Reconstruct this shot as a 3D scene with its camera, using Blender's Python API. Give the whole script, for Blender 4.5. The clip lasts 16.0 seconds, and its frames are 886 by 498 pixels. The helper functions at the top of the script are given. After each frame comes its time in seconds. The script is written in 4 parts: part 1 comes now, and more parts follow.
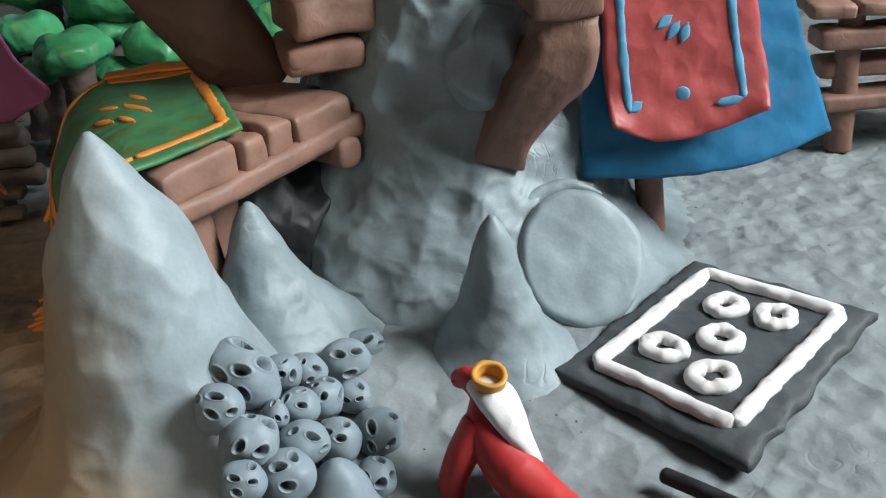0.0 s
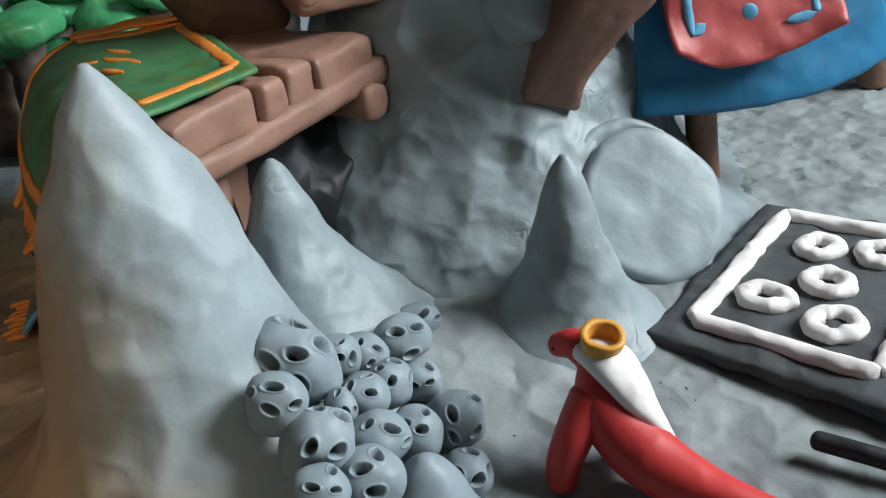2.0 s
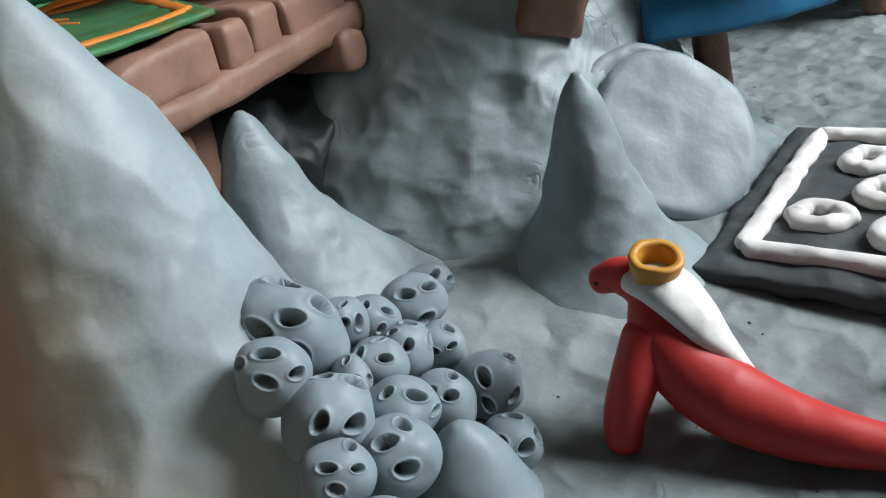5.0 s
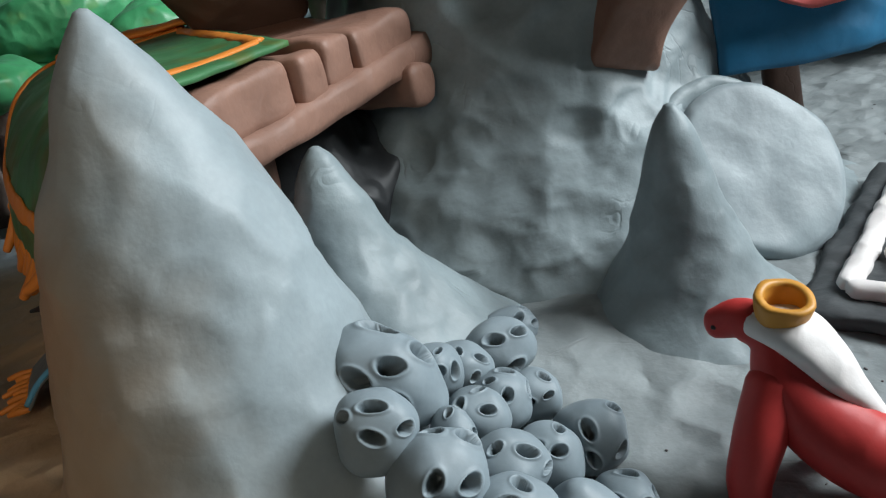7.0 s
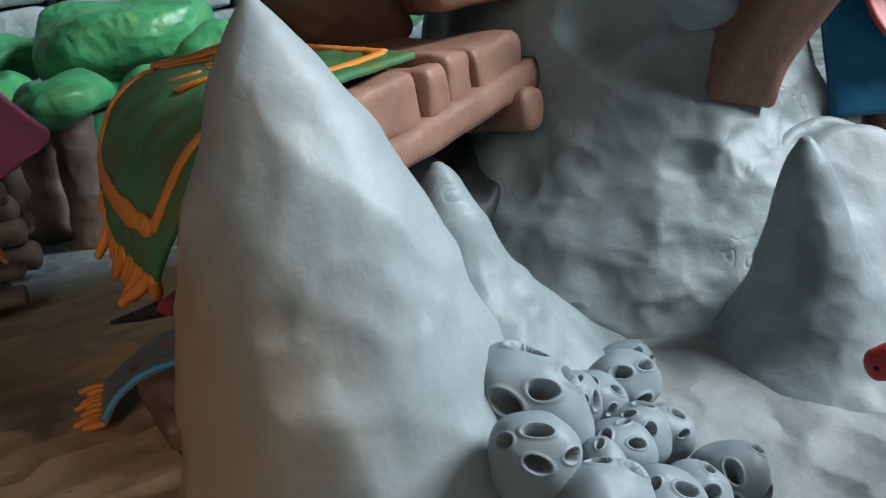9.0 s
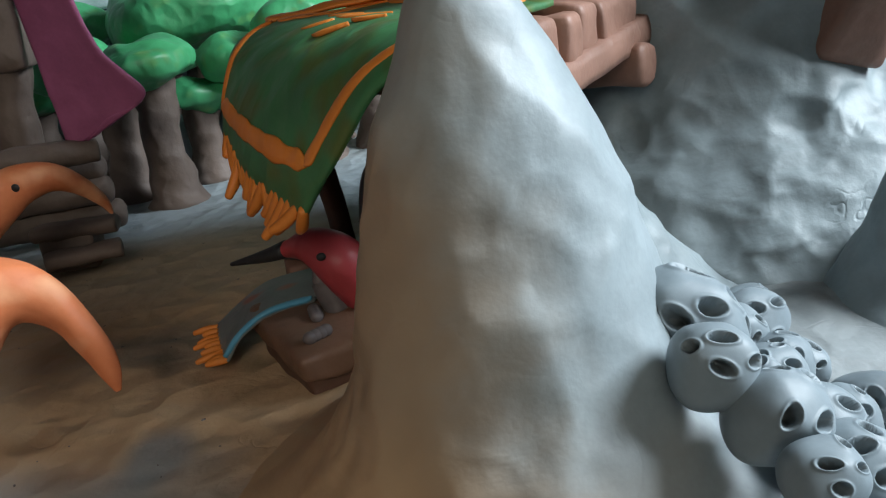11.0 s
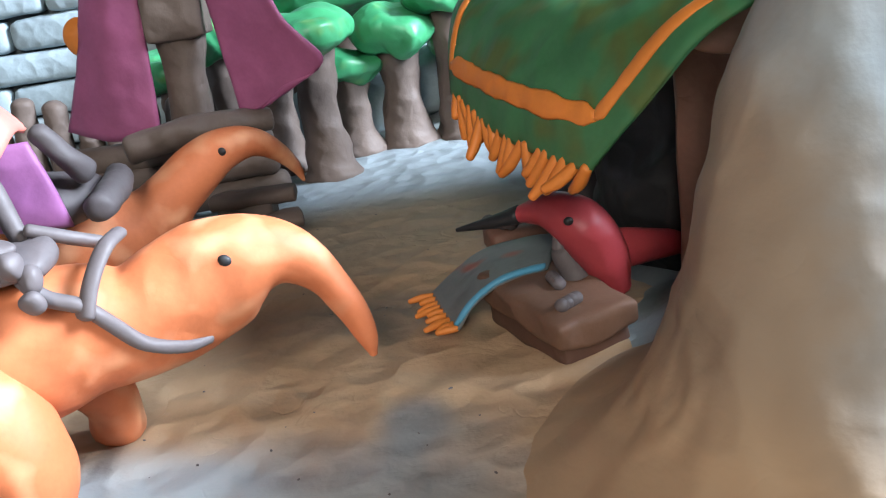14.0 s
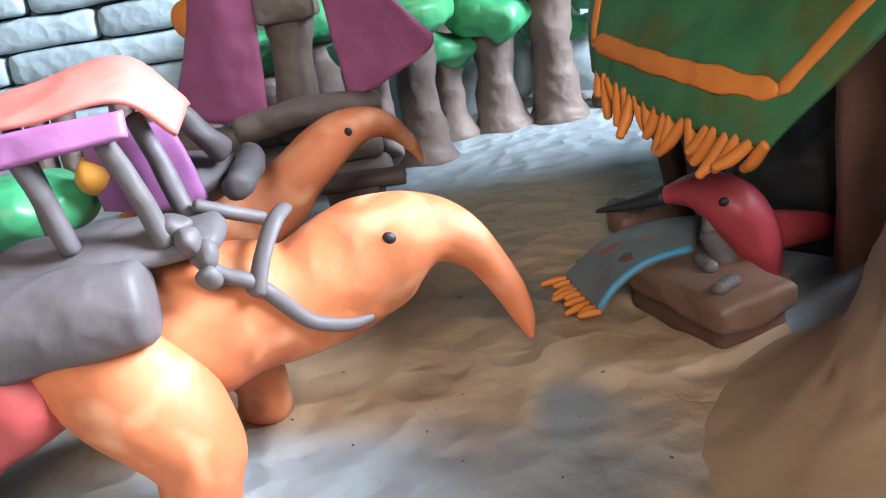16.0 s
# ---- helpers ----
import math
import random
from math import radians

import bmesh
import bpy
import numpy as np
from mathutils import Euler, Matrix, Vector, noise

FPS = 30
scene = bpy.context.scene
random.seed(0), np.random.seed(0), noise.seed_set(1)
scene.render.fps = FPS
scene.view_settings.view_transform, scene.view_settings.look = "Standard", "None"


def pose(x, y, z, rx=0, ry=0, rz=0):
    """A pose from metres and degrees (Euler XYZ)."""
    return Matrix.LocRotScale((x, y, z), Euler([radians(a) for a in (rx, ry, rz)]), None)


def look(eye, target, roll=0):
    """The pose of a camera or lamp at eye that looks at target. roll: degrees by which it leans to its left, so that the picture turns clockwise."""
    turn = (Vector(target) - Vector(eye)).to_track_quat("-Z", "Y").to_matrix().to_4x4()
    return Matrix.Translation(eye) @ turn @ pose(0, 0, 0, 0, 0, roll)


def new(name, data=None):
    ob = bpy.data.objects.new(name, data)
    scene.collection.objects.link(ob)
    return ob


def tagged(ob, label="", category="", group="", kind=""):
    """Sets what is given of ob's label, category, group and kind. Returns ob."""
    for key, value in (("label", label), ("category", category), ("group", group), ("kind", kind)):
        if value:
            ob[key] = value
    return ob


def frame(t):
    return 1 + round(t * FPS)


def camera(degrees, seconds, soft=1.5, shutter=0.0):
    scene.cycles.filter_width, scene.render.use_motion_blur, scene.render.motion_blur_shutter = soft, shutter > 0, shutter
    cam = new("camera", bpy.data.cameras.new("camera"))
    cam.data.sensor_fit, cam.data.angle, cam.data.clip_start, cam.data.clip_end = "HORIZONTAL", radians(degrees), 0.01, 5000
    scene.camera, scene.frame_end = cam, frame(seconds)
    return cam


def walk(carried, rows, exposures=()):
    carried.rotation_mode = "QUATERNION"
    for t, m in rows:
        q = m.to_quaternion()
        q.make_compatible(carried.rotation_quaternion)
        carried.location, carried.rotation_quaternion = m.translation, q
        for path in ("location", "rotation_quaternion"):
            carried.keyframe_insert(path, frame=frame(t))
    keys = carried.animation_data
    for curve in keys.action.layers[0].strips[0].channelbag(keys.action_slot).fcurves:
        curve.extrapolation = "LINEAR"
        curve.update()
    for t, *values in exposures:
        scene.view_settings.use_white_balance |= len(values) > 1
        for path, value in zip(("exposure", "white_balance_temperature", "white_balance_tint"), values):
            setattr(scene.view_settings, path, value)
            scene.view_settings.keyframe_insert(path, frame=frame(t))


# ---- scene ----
cam = camera(52.5, 16.0, soft=1.2)
METRES, EYE, TILT, LEAN, TURN = 0.40, 0.254, -27.0, 4.0, 0.0
ROWS = [
    (0.0, 0.0, 0.0, 0.0, 0.0, 0.0, 0.0),
    (0.5, -0.0195, 0.0344, -0.0184, -0.54, -0.43, 0.51),
    (1.0, -0.0645, 0.0883, -0.0436, -1.24, -1.3, 1.19),
    (1.5, -0.088, 0.1317, -0.0358, -2.67, 0.08, 3.0),
    (2.0, -0.1239, 0.1708, -0.0481, -3.62, 0.21, 4.12),
    (2.5, -0.1396, 0.2006, -0.0511, -4.14, 0.67, 5.23),
    (3.0, -0.1488, 0.239, -0.0585, -4.34, 1.04, 6.42),
    (3.5, -0.1452, 0.2511, -0.0702, -4.24, 1.53, 7.1),
    (6.0, -0.1559, 0.3263, -0.1188, -4.7, 2.03, 11.46),
    (6.5, -0.1793, 0.3324, -0.1026, -5.58, 3.3, 10.93),
    (7.0, -0.2029, 0.3457, -0.0998, -3.94, 4.59, 10.43),
    (7.5, -0.2236, 0.3431, -0.0873, -3.86, 5.83, 9.79),
    (8.0, -0.247, 0.3341, -0.0732, -4.15, 6.75, 8.9),
    (8.5, -0.2591, 0.3509, -0.0813, -4.13, 7.46, 8.08),
    (9.0, -0.2901, 0.3835, -0.1023, -3.75, 7.67, 7.41),
    (11.5, -0.4145, 0.3658, -0.1433, -3.15, 7.28, 6.0),
    (12.0, -0.4391, 0.3678, -0.1481, -2.6, 7.46, 6.04),
    (12.5, -0.4789, 0.3772, -0.1447, -2.04, 7.45, 5.68),
    (13.0, -0.5058, 0.3904, -0.1425, -1.35, 7.27, 5.59),
    (13.5, -0.5415, 0.4041, -0.1374, -0.59, 7.01, 5.34),
    (14.0, -0.5695, 0.4124, -0.1367, 0.07, 6.88, 4.99),
    (14.5, -0.5936, 0.4138, -0.1425, 0.6, 6.79, 4.81),
    (15.0, -0.6151, 0.4176, -0.1458, 1.32, 6.55, 4.66),
    (15.5, -0.6351, 0.4156, -0.1434, 1.98, 6.74, 4.74),
    (16.0, -0.6647, 0.4261, -0.1369, 2.55, 6.52, 4.23),
]
walk(cam, [(t, pose(0, 0, EYE, TILT, LEAN, TURN) @ pose(METRES * x, METRES * y, METRES * z, 90 + pitch, roll, yaw)) for t, x, y, z, yaw, pitch, roll in ROWS],
     exposures=[(0.0, 0.0, 6500, 10), (3.5, -0.1, 6500, 10), (6.0, -0.15, 6500, 10), (9.0, -0.05, 6400, 10), (11.5, 0.4, 6100, 10), (12.5, 0.6, 5900, 10),
                (13.0, 0.85, 5850, 11), (13.5, 1.38, 5800, 12), (14.5, 1.7, 5800, 14), (16.0, 1.65, 5800, 14)])

# ---- light: daylight from one window of the room ----
world = bpy.data.worlds.new("world")
scene.world = world
world.use_nodes = True
sky = world.node_tree.nodes.new("ShaderNodeTexSky")
sky.sky_type, sky.sun_disc = "NISHITA", False
sky.sun_elevation, sky.sun_rotation = radians(38), radians(115)
back = world.node_tree.nodes["Background"]
back.inputs["Strength"].default_value = 0.1
world.node_tree.links.new(sky.outputs[0], back.inputs["Color"])

WIN_Y, WIN_Z, WIN_W, WIN_H, WALL_X = 0.25, 0.98, 0.7, 0.7, 1.15
lamp = bpy.data.lights.new("window_daylight", "AREA")
lamp.shape, lamp.size, lamp.size_y = "RECTANGLE", WIN_H, WIN_W
lamp.energy, lamp.color = 60.0, (0.90, 0.97, 1.0)
lamp_ob = new("window_daylight", lamp)
lamp_ob.matrix_world = look((WALL_X - 0.01, WIN_Y, WIN_Z), (0, WIN_Y, WIN_Z))
# a second window in the south wall, whose light is warmed by the room
SW_X, SW_Z, SW_W, SW_H, WALL_Y = -0.34, 0.95, 0.32, 0.8, -1.2
lamp2 = bpy.data.lights.new("south_window_daylight", "AREA")
lamp2.shape, lamp2.size, lamp2.size_y = "RECTANGLE", SW_W, SW_H
lamp2.energy, lamp2.color = 8.5, (1.0, 0.87, 0.68)
lamp2_ob = new("south_window_daylight", lamp2)
lamp2_ob.matrix_world = look((SW_X, WALL_Y + 0.01, SW_Z), (SW_X, 0, SW_Z))


# ---- materials ----
def clay(name, color, spread=0.18, rough=0.6, dent=0.35, fine=0.25, second=None, amount=0.5, scale=14.0, spec=0.35, crease=0.0, press=75.0):
    """Modelling clay: colour that drifts at two scales, thumb dents and fine scratches."""
    m = bpy.data.materials.new(name)
    m.use_nodes = True
    nt = m.node_tree
    b = nt.nodes["Principled BSDF"]
    b.inputs["Roughness"].default_value = rough
    b.inputs["Specular IOR Level"].default_value = spec
    co = nt.nodes.new("ShaderNodeTexCoord")
    n1 = nt.nodes.new("ShaderNodeTexNoise")
    n1.inputs["Scale"].default_value, n1.inputs["Detail"].default_value = scale * 2, 5
    n2 = nt.nodes.new("ShaderNodeTexNoise")
    n2.inputs["Scale"].default_value, n2.inputs["Detail"].default_value = 480, 5
    n3 = nt.nodes.new("ShaderNodeTexNoise")
    n3.inputs["Scale"].default_value, n3.inputs["Detail"].default_value = 70, 1.2
    for n in (n1, n2, n3):
        nt.links.new(co.outputs["Object"], n.inputs["Vector"])
    r1 = nt.nodes.new("ShaderNodeValToRGB")
    r1.color_ramp.elements[0].position, r1.color_ramp.elements[1].position = 0.3, 0.7
    dark = [c * (1 - spread) for c in color]
    lite = [min(1, c * (1 + spread)) for c in color]
    r1.color_ramp.elements[0].color, r1.color_ramp.elements[1].color = (*dark, 1), (*lite, 1)
    nt.links.new(n1.outputs["Fac"], r1.inputs["Fac"])
    last = r1.outputs["Color"]
    if second:
        r2 = nt.nodes.new("ShaderNodeValToRGB")
        r2.color_ramp.elements[0].position, r2.color_ramp.elements[1].position = 0.62 - 0.3 * amount, 0.78 - 0.2 * amount
        nt.links.new(n3.outputs["Fac"], r2.inputs["Fac"])
        mx = nt.nodes.new("ShaderNodeMixRGB")
        nt.links.new(r2.outputs["Color"], mx.inputs["Fac"])
        nt.links.new(last, mx.inputs["Color1"])
        mx.inputs["Color2"].default_value = (*second, 1)
        last = mx.outputs["Color"]
    g = nt.nodes.new("ShaderNodeMixRGB")
    g.blend_type, g.inputs["Fac"].default_value = "OVERLAY", 0.10
    nt.links.new(last, g.inputs["Color1"])
    nt.links.new(n2.outputs["Fac"], g.inputs["Color2"])
    nt.links.new(g.outputs["Color"], b.inputs["Base Color"])
    vo = nt.nodes.new("ShaderNodeTexVoronoi")
    vo.feature = "SMOOTH_F1"
    vo.inputs["Scale"].default_value, vo.inputs["Smoothness"].default_value = press, 0.35
    wv = nt.nodes.new("ShaderNodeVectorMath")
    wv.operation = "MULTIPLY_ADD"
    wv.inputs[1].default_value = (0.012, 0.012, 0.012)
    nt.links.new(n3.outputs["Color"], wv.inputs[0])
    nt.links.new(co.outputs["Object"], wv.inputs[2])
    nt.links.new(wv.outputs[0], vo.inputs["Vector"])
    b1 = nt.nodes.new("ShaderNodeBump")
    b1.inputs["Strength"].default_value, b1.inputs["Distance"].default_value = dent, 0.004
    b2 = nt.nodes.new("ShaderNodeBump")
    b2.inputs["Strength"].default_value, b2.inputs["Distance"].default_value = fine, 0.0004
    nt.links.new(vo.outputs["Distance"], b1.inputs["Height"])
    nt.links.new(n2.outputs["Fac"], b2.inputs["Height"])
    nt.links.new(b1.outputs["Normal"], b2.inputs["Normal"])
    if crease:
        n4 = nt.nodes.new("ShaderNodeTexNoise")
        n4.inputs["Scale"].default_value, n4.inputs["Detail"].default_value, n4.inputs["Distortion"].default_value = 34, 2.5, 1.2
        nt.links.new(co.outputs["Object"], n4.inputs["Vector"])
        off = nt.nodes.new("ShaderNodeMath")
        off.operation = "SUBTRACT"
        off.inputs[1].default_value = 0.52
        nt.links.new(n4.outputs["Fac"], off.inputs[0])
        ab = nt.nodes.new("ShaderNodeMath")
        ab.operation = "ABSOLUTE"
        nt.links.new(off.outputs[0], ab.inputs[0])
        mr = nt.nodes.new("ShaderNodeMapRange")
        mr.inputs["From Max"].default_value = 0.03
        nt.links.new(ab.outputs[0], mr.inputs["Value"])
        b3 = nt.nodes.new("ShaderNodeBump")
        n5 = nt.nodes.new("ShaderNodeTexNoise")
        n5.inputs["Scale"].default_value, n5.inputs["Detail"].default_value = 26, 1
        nt.links.new(co.outputs["Object"], n5.inputs["Vector"])
        gate = nt.nodes.new("ShaderNodeMapRange")
        gate.inputs["From Min"].default_value, gate.inputs["From Max"].default_value = 0.55, 0.68
        nt.links.new(n5.outputs["Fac"], gate.inputs["Value"])
        mm = nt.nodes.new("ShaderNodeMath")
        mm.operation = "MULTIPLY"
        nt.links.new(mr.outputs["Result"], mm.inputs[0])
        nt.links.new(gate.outputs["Result"], mm.inputs[1])
        b3.inputs["Strength"].default_value, b3.inputs["Distance"].default_value = crease, 0.0010
        nt.links.new(mm.outputs[0], b3.inputs["Height"])
        nt.links.new(vo.outputs["Distance"], b1.inputs["Height"])
        nt.links.new(b3.outputs["Normal"], b1.inputs["Normal"])
    nt.links.new(b2.outputs["Normal"], b.inputs["Normal"])
    return m


def patched(m, center, radii, color, edge=0.35, strength=0.9, wobble=0.5):
    """Works a patch of another colour, of an uneven egg-like outline, into a clay."""
    nt = m.node_tree
    b = nt.nodes["Principled BSDF"]
    geo = nt.nodes.new("ShaderNodeNewGeometry")
    sub = nt.nodes.new("ShaderNodeVectorMath")
    sub.operation = "SUBTRACT"
    sub.inputs[1].default_value = center
    div = nt.nodes.new("ShaderNodeVectorMath")
    div.operation = "DIVIDE"
    div.inputs[1].default_value = radii
    ln = nt.nodes.new("ShaderNodeVectorMath")
    ln.operation = "LENGTH"
    nt.links.new(geo.outputs["Position"], sub.inputs[0])
    nt.links.new(sub.outputs[0], div.inputs[0])
    nt.links.new(div.outputs[0], ln.inputs[0])
    ns = nt.nodes.new("ShaderNodeTexNoise")
    ns.inputs["Scale"].default_value, ns.inputs["Detail"].default_value = 22, 4
    nt.links.new(geo.outputs["Position"], ns.inputs["Vector"])
    ad = nt.nodes.new("ShaderNodeMath")
    ad.operation = "MULTIPLY_ADD"
    nt.links.new(ns.outputs["Fac"], ad.inputs[0])
    ad.inputs[1].default_value = wobble * 2
    nt.links.new(ln.outputs["Value"], ad.inputs[2])
    mr = nt.nodes.new("ShaderNodeMapRange")
    mr.inputs["From Min"].default_value, mr.inputs["From Max"].default_value = 1 + wobble - edge, 1 + wobble + edge
    mr.inputs["To Min"].default_value, mr.inputs["To Max"].default_value = strength, 0
    mr.interpolation_type = "SMOOTHSTEP"
    nt.links.new(ad.outputs[0], mr.inputs["Value"])
    mx = nt.nodes.new("ShaderNodeMixRGB")
    mx.inputs["Color2"].default_value = (*color, 1)
    old = b.inputs["Base Color"].links[0].from_socket
    nt.links.new(mr.outputs["Result"], mx.inputs["Fac"])
    nt.links.new(old, mx.inputs["Color1"])
    nt.links.new(mx.outputs["Color"], b.inputs["Base Color"])
    return m


GREY = (0.205, 0.247, 0.26)
# ochre clay, with some of the warm room light put into its colour
OCHRE = (0.44, 0.295, 0.165)
M_ground = clay("grey_ground_clay", (0.205, 0.228, 0.232), 0.22, 0.6, 0.9, 0.6, crease=0.25, press=60.0)
patched(M_ground, (-0.285, 0.385, 0), (0.145, 0.21, 1), OCHRE, 0.35, 0.92, 0.45)
patched(M_ground, (-0.28, 0.58, 0), (0.10, 0.06, 1), (0.34, 0.27, 0.19), 0.4, 0.8, 0.4)
patched(M_ground, (-0.335, 0.33, 0), (0.05, 0.035, 1), (0.27, 0.29, 0.30), 0.5, 0.75, 0.5)
# two darker patches, by the beak tip and by the table cloth
patched(M_ground, (-0.258, 0.375, 0), (0.011, 0.016, 1), (0.16, 0.17, 0.18), 0.5, 0.8, 0.3)
patched(M_ground, (-0.262, 0.465, 0), (0.04, 0.022, 1), (0.17, 0.15, 0.13), 0.5, 0.6, 0.4)
# blue-grey patches: paler clay, with cool window light put into the colour
patched(M_ground, (-0.345, 0.338, 0), (0.11, 0.038, 1), (0.30, 0.35, 0.375), 0.5, 0.9, 0.5)
patched(M_ground, (-0.27, 0.69, 0), (0.16, 0.065, 1), (0.29, 0.34, 0.37), 0.4, 0.8, 0.4)
M_rock = clay("grey_rock_clay", GREY, 0.24, 0.5, 0.55, 0.35, crease=0.3, press=55.0)
M_spire = clay("grey_spire_clay", (0.245, 0.29, 0.308), 0.18, 0.5, 0.38, 0.25, crease=0.07, press=44.0)
# brown flank: warm, dim light put into the spire's colour
patched(M_spire, (-0.245, 0.31, 0.05), (0.098, 0.20, 0.20), (0.255, 0.18, 0.11), 0.25, 0.9, 0.35)
# ochre foot, blended to the ground's ochre
patched(M_spire, (-0.215, 0.285, 0.0), (0.11, 0.13, 0.035), OCHRE, 0.45, 0.6, 0.35)
M_stone = clay("blue_grey_pebble_clay", (0.20, 0.245, 0.27), 0.1, 0.5, 0.3, 0.15)
# near-black: the cave's shade is put into this colour
M_cave_shade = clay("cave_shade_clay", (0.022, 0.024, 0.026), 0.35, 0.5, 0.6, 0.3)
M_black = clay("black_clay", (0.018, 0.019, 0.021), 0.25, 0.5, 0.35, 0.35)
M_slate = clay("dark_grey_mat_clay", (0.055, 0.06, 0.063), 0.2, 0.6, 0.4, 0.5)
M_white = clay("white_clay", (0.72, 0.68, 0.66), 0.08, 0.55, 0.6, 0.25)
M_brown = clay("brown_wood_clay", (0.225, 0.122, 0.088), 0.2, 0.55, 0.3, 0.5, crease=0.3)
M_table = clay("mid_brown_table_clay", (0.15, 0.085, 0.055), 0.2, 0.55, 0.35, 0.4)
M_brown2 = clay("dark_brown_wood_clay", (0.095, 0.052, 0.038), 0.2, 0.5, 0.35, 0.3)
M_taupe = clay("grey_brown_wood_clay", (0.125, 0.095, 0.08), 0.2, 0.6, 0.5, 0.4)
M_green = clay("green_cloth_clay", (0.045, 0.155, 0.06), 0.25, 0.5, 0.25, 0.2, second=(0.075, 0.115, 0.03), amount=0.4)
M_orange = clay("orange_trim_clay", (0.62, 0.20, 0.03), 0.15, 0.5, 0.3, 0.2)
M_cap = clay("green_cap_clay", (0.05, 0.28, 0.115), 0.35, 0.42, 0.5, 0.2, second=(0.10, 0.27, 0.08), amount=0.12, spec=0.5)
M_red = clay("red_clay", (0.47, 0.035, 0.032), 0.12, 0.5, 0.2, 0.15)
M_rose = clay("brick_red_cloth_clay", (0.38, 0.065, 0.06), 0.12, 0.5, 0.25, 0.2)
M_blue = clay("blue_cloth_clay", (0.012, 0.12, 0.235), 0.2, 0.45, 0.2, 0.15)
M_sky = clay("light_blue_trim_clay", (0.09, 0.30, 0.46), 0.12, 0.5, 0.3, 0.2)
M_gold = clay("yellow_ochre_clay", (0.60, 0.28, 0.045), 0.12, 0.45, 0.2, 0.2)
M_bird = clay("orange_animal_clay", (0.53, 0.165, 0.064), 0.14, 0.6, 0.28, 0.15, second=(0.66, 0.31, 0.16), amount=0.35, crease=0.15)
M_wine = clay("wine_red_animal_clay", (0.34, 0.045, 0.055), 0.15, 0.45, 0.25, 0.15)
M_plum = clay("plum_cloth_clay", (0.30, 0.085, 0.185), 0.18, 0.55, 0.2, 0.2)
M_lilac = clay("lilac_clay", (0.32, 0.12, 0.29), 0.12, 0.5, 0.25, 0.2)
M_pink = clay("salmon_pink_clay", (0.60, 0.19, 0.15), 0.1, 0.5, 0.2, 0.15)
M_strap = clay("mouse_grey_clay", (0.11, 0.097, 0.10), 0.15, 0.55, 0.35, 0.25)
M_brick = clay("blue_grey_brick_clay", (0.30, 0.37, 0.40), 0.15, 0.6, 0.4, 0.3)
M_joint = clay("dark_joint_clay", (0.10, 0.12, 0.13), 0.2, 0.7, 0.3, 0.3)
M_paint = clay("room_wall_paint", (0.07, 0.07, 0.07), 0.04, 0.8, 0.05, 0.1, scale=1.0)
M_board = clay("table_wood", (0.25, 0.16, 0.09), 0.2, 0.5, 0.1, 0.2, scale=3.0)
M_glint = clay("grey_blue_cloth_clay", (0.15, 0.17, 0.175), 0.25, 0.55, 0.3, 0.3, second=(0.30, 0.10, 0.08), amount=0.12)


# ---- mesh kit ----
ORIGIN = {}


def thing(name, at, label, category, group="", kind=""):
    """An Empty at the base of a thing, which parents its parts."""
    ob = new(name)
    ob.location = at
    ob.empty_display_size = 0.01
    ORIGIN[ob.name] = Vector(at)
    return tagged(ob, label, category, group, kind)


def build(name, geo, material, origin=(0, 0, 0), slots=None):
    """A smooth mesh object from (vertices, faces); slots gives each face its material's number."""
    o = np.array(origin, dtype=float)
    me = bpy.data.meshes.new(name)
    me.from_pydata((np.array(geo[0]) - o).tolist(), [], geo[1])
    for m in (material if isinstance(material, (list, tuple)) else [material]):
        me.materials.append(m)
    me.polygons.foreach_set("use_smooth", [True] * len(me.polygons))
    if slots is not None:
        me.polygons.foreach_set("material_index", slots)
    me.update()
    ob = new(name, me)
    ob.location = origin
    return ob


def part(name, geo, material, parent, label=""):
    """One mesh under a thing or under a part; geo is in world coordinates."""
    root = parent if parent.name in ORIGIN else parent.parent
    ob = build(name, geo, material, ORIGIN[root.name])
    ob.location = (0, 0, 0)
    ob.parent = parent
    return tagged(ob, label)


def single(name, geo, material, label, category, group="", kind="", slots=None):
    """A thing that is one mesh, its origin at its base."""
    v = np.array(geo[0])
    o = (float(v[:, 0].mean()), float(v[:, 1].mean()), float(v[:, 2].min()))
    return tagged(build(name, geo, material, o, slots), label, category, group, kind)


def join(*geos):
    vs, fs, n = [], [], 0
    for v, f in geos:
        vs.append(np.array(v))
        fs += [tuple(i + n for i in face) for face in f]
        n += len(v)
    return np.concatenate(vs), fs


def moved(geo, m):
    v = np.array(geo[0])
    a = np.array(m)
    return v @ a[:3, :3].T + a[:3, 3], geo[1]


def lumpy(geo, amp, size, seed=0):
    """Uneven, hand-pressed surface: every vertex shifts by smooth noise."""
    off = Vector((seed * 7.31, seed * 3.17, seed * 5.77))
    return np.array([np.array(p) + amp * np.array(noise.noise_vector(Vector(p) / size + off)) for p in geo[0]]), geo[1]


def smooth_path(pts, n):
    """Points and widths along a Catmull-Rom curve."""
    p = np.array(pts, dtype=float)
    p = np.vstack([2 * p[0] - p[1], p, 2 * p[-1] - p[-2]])
    out = []
    k = len(p) - 3
    for i in range(n):
        s = i / (n - 1) * k
        j = min(int(s), k - 1)
        t = s - j
        a, b, c, d = p[j], p[j + 1], p[j + 2], p[j + 3]
        out.append(0.5 * (2 * b + (c - a) * t + (2 * a - 5 * b + 4 * c - d) * t * t + (3 * b - a - 3 * c + d) * t ** 3))
    return np.array(out)


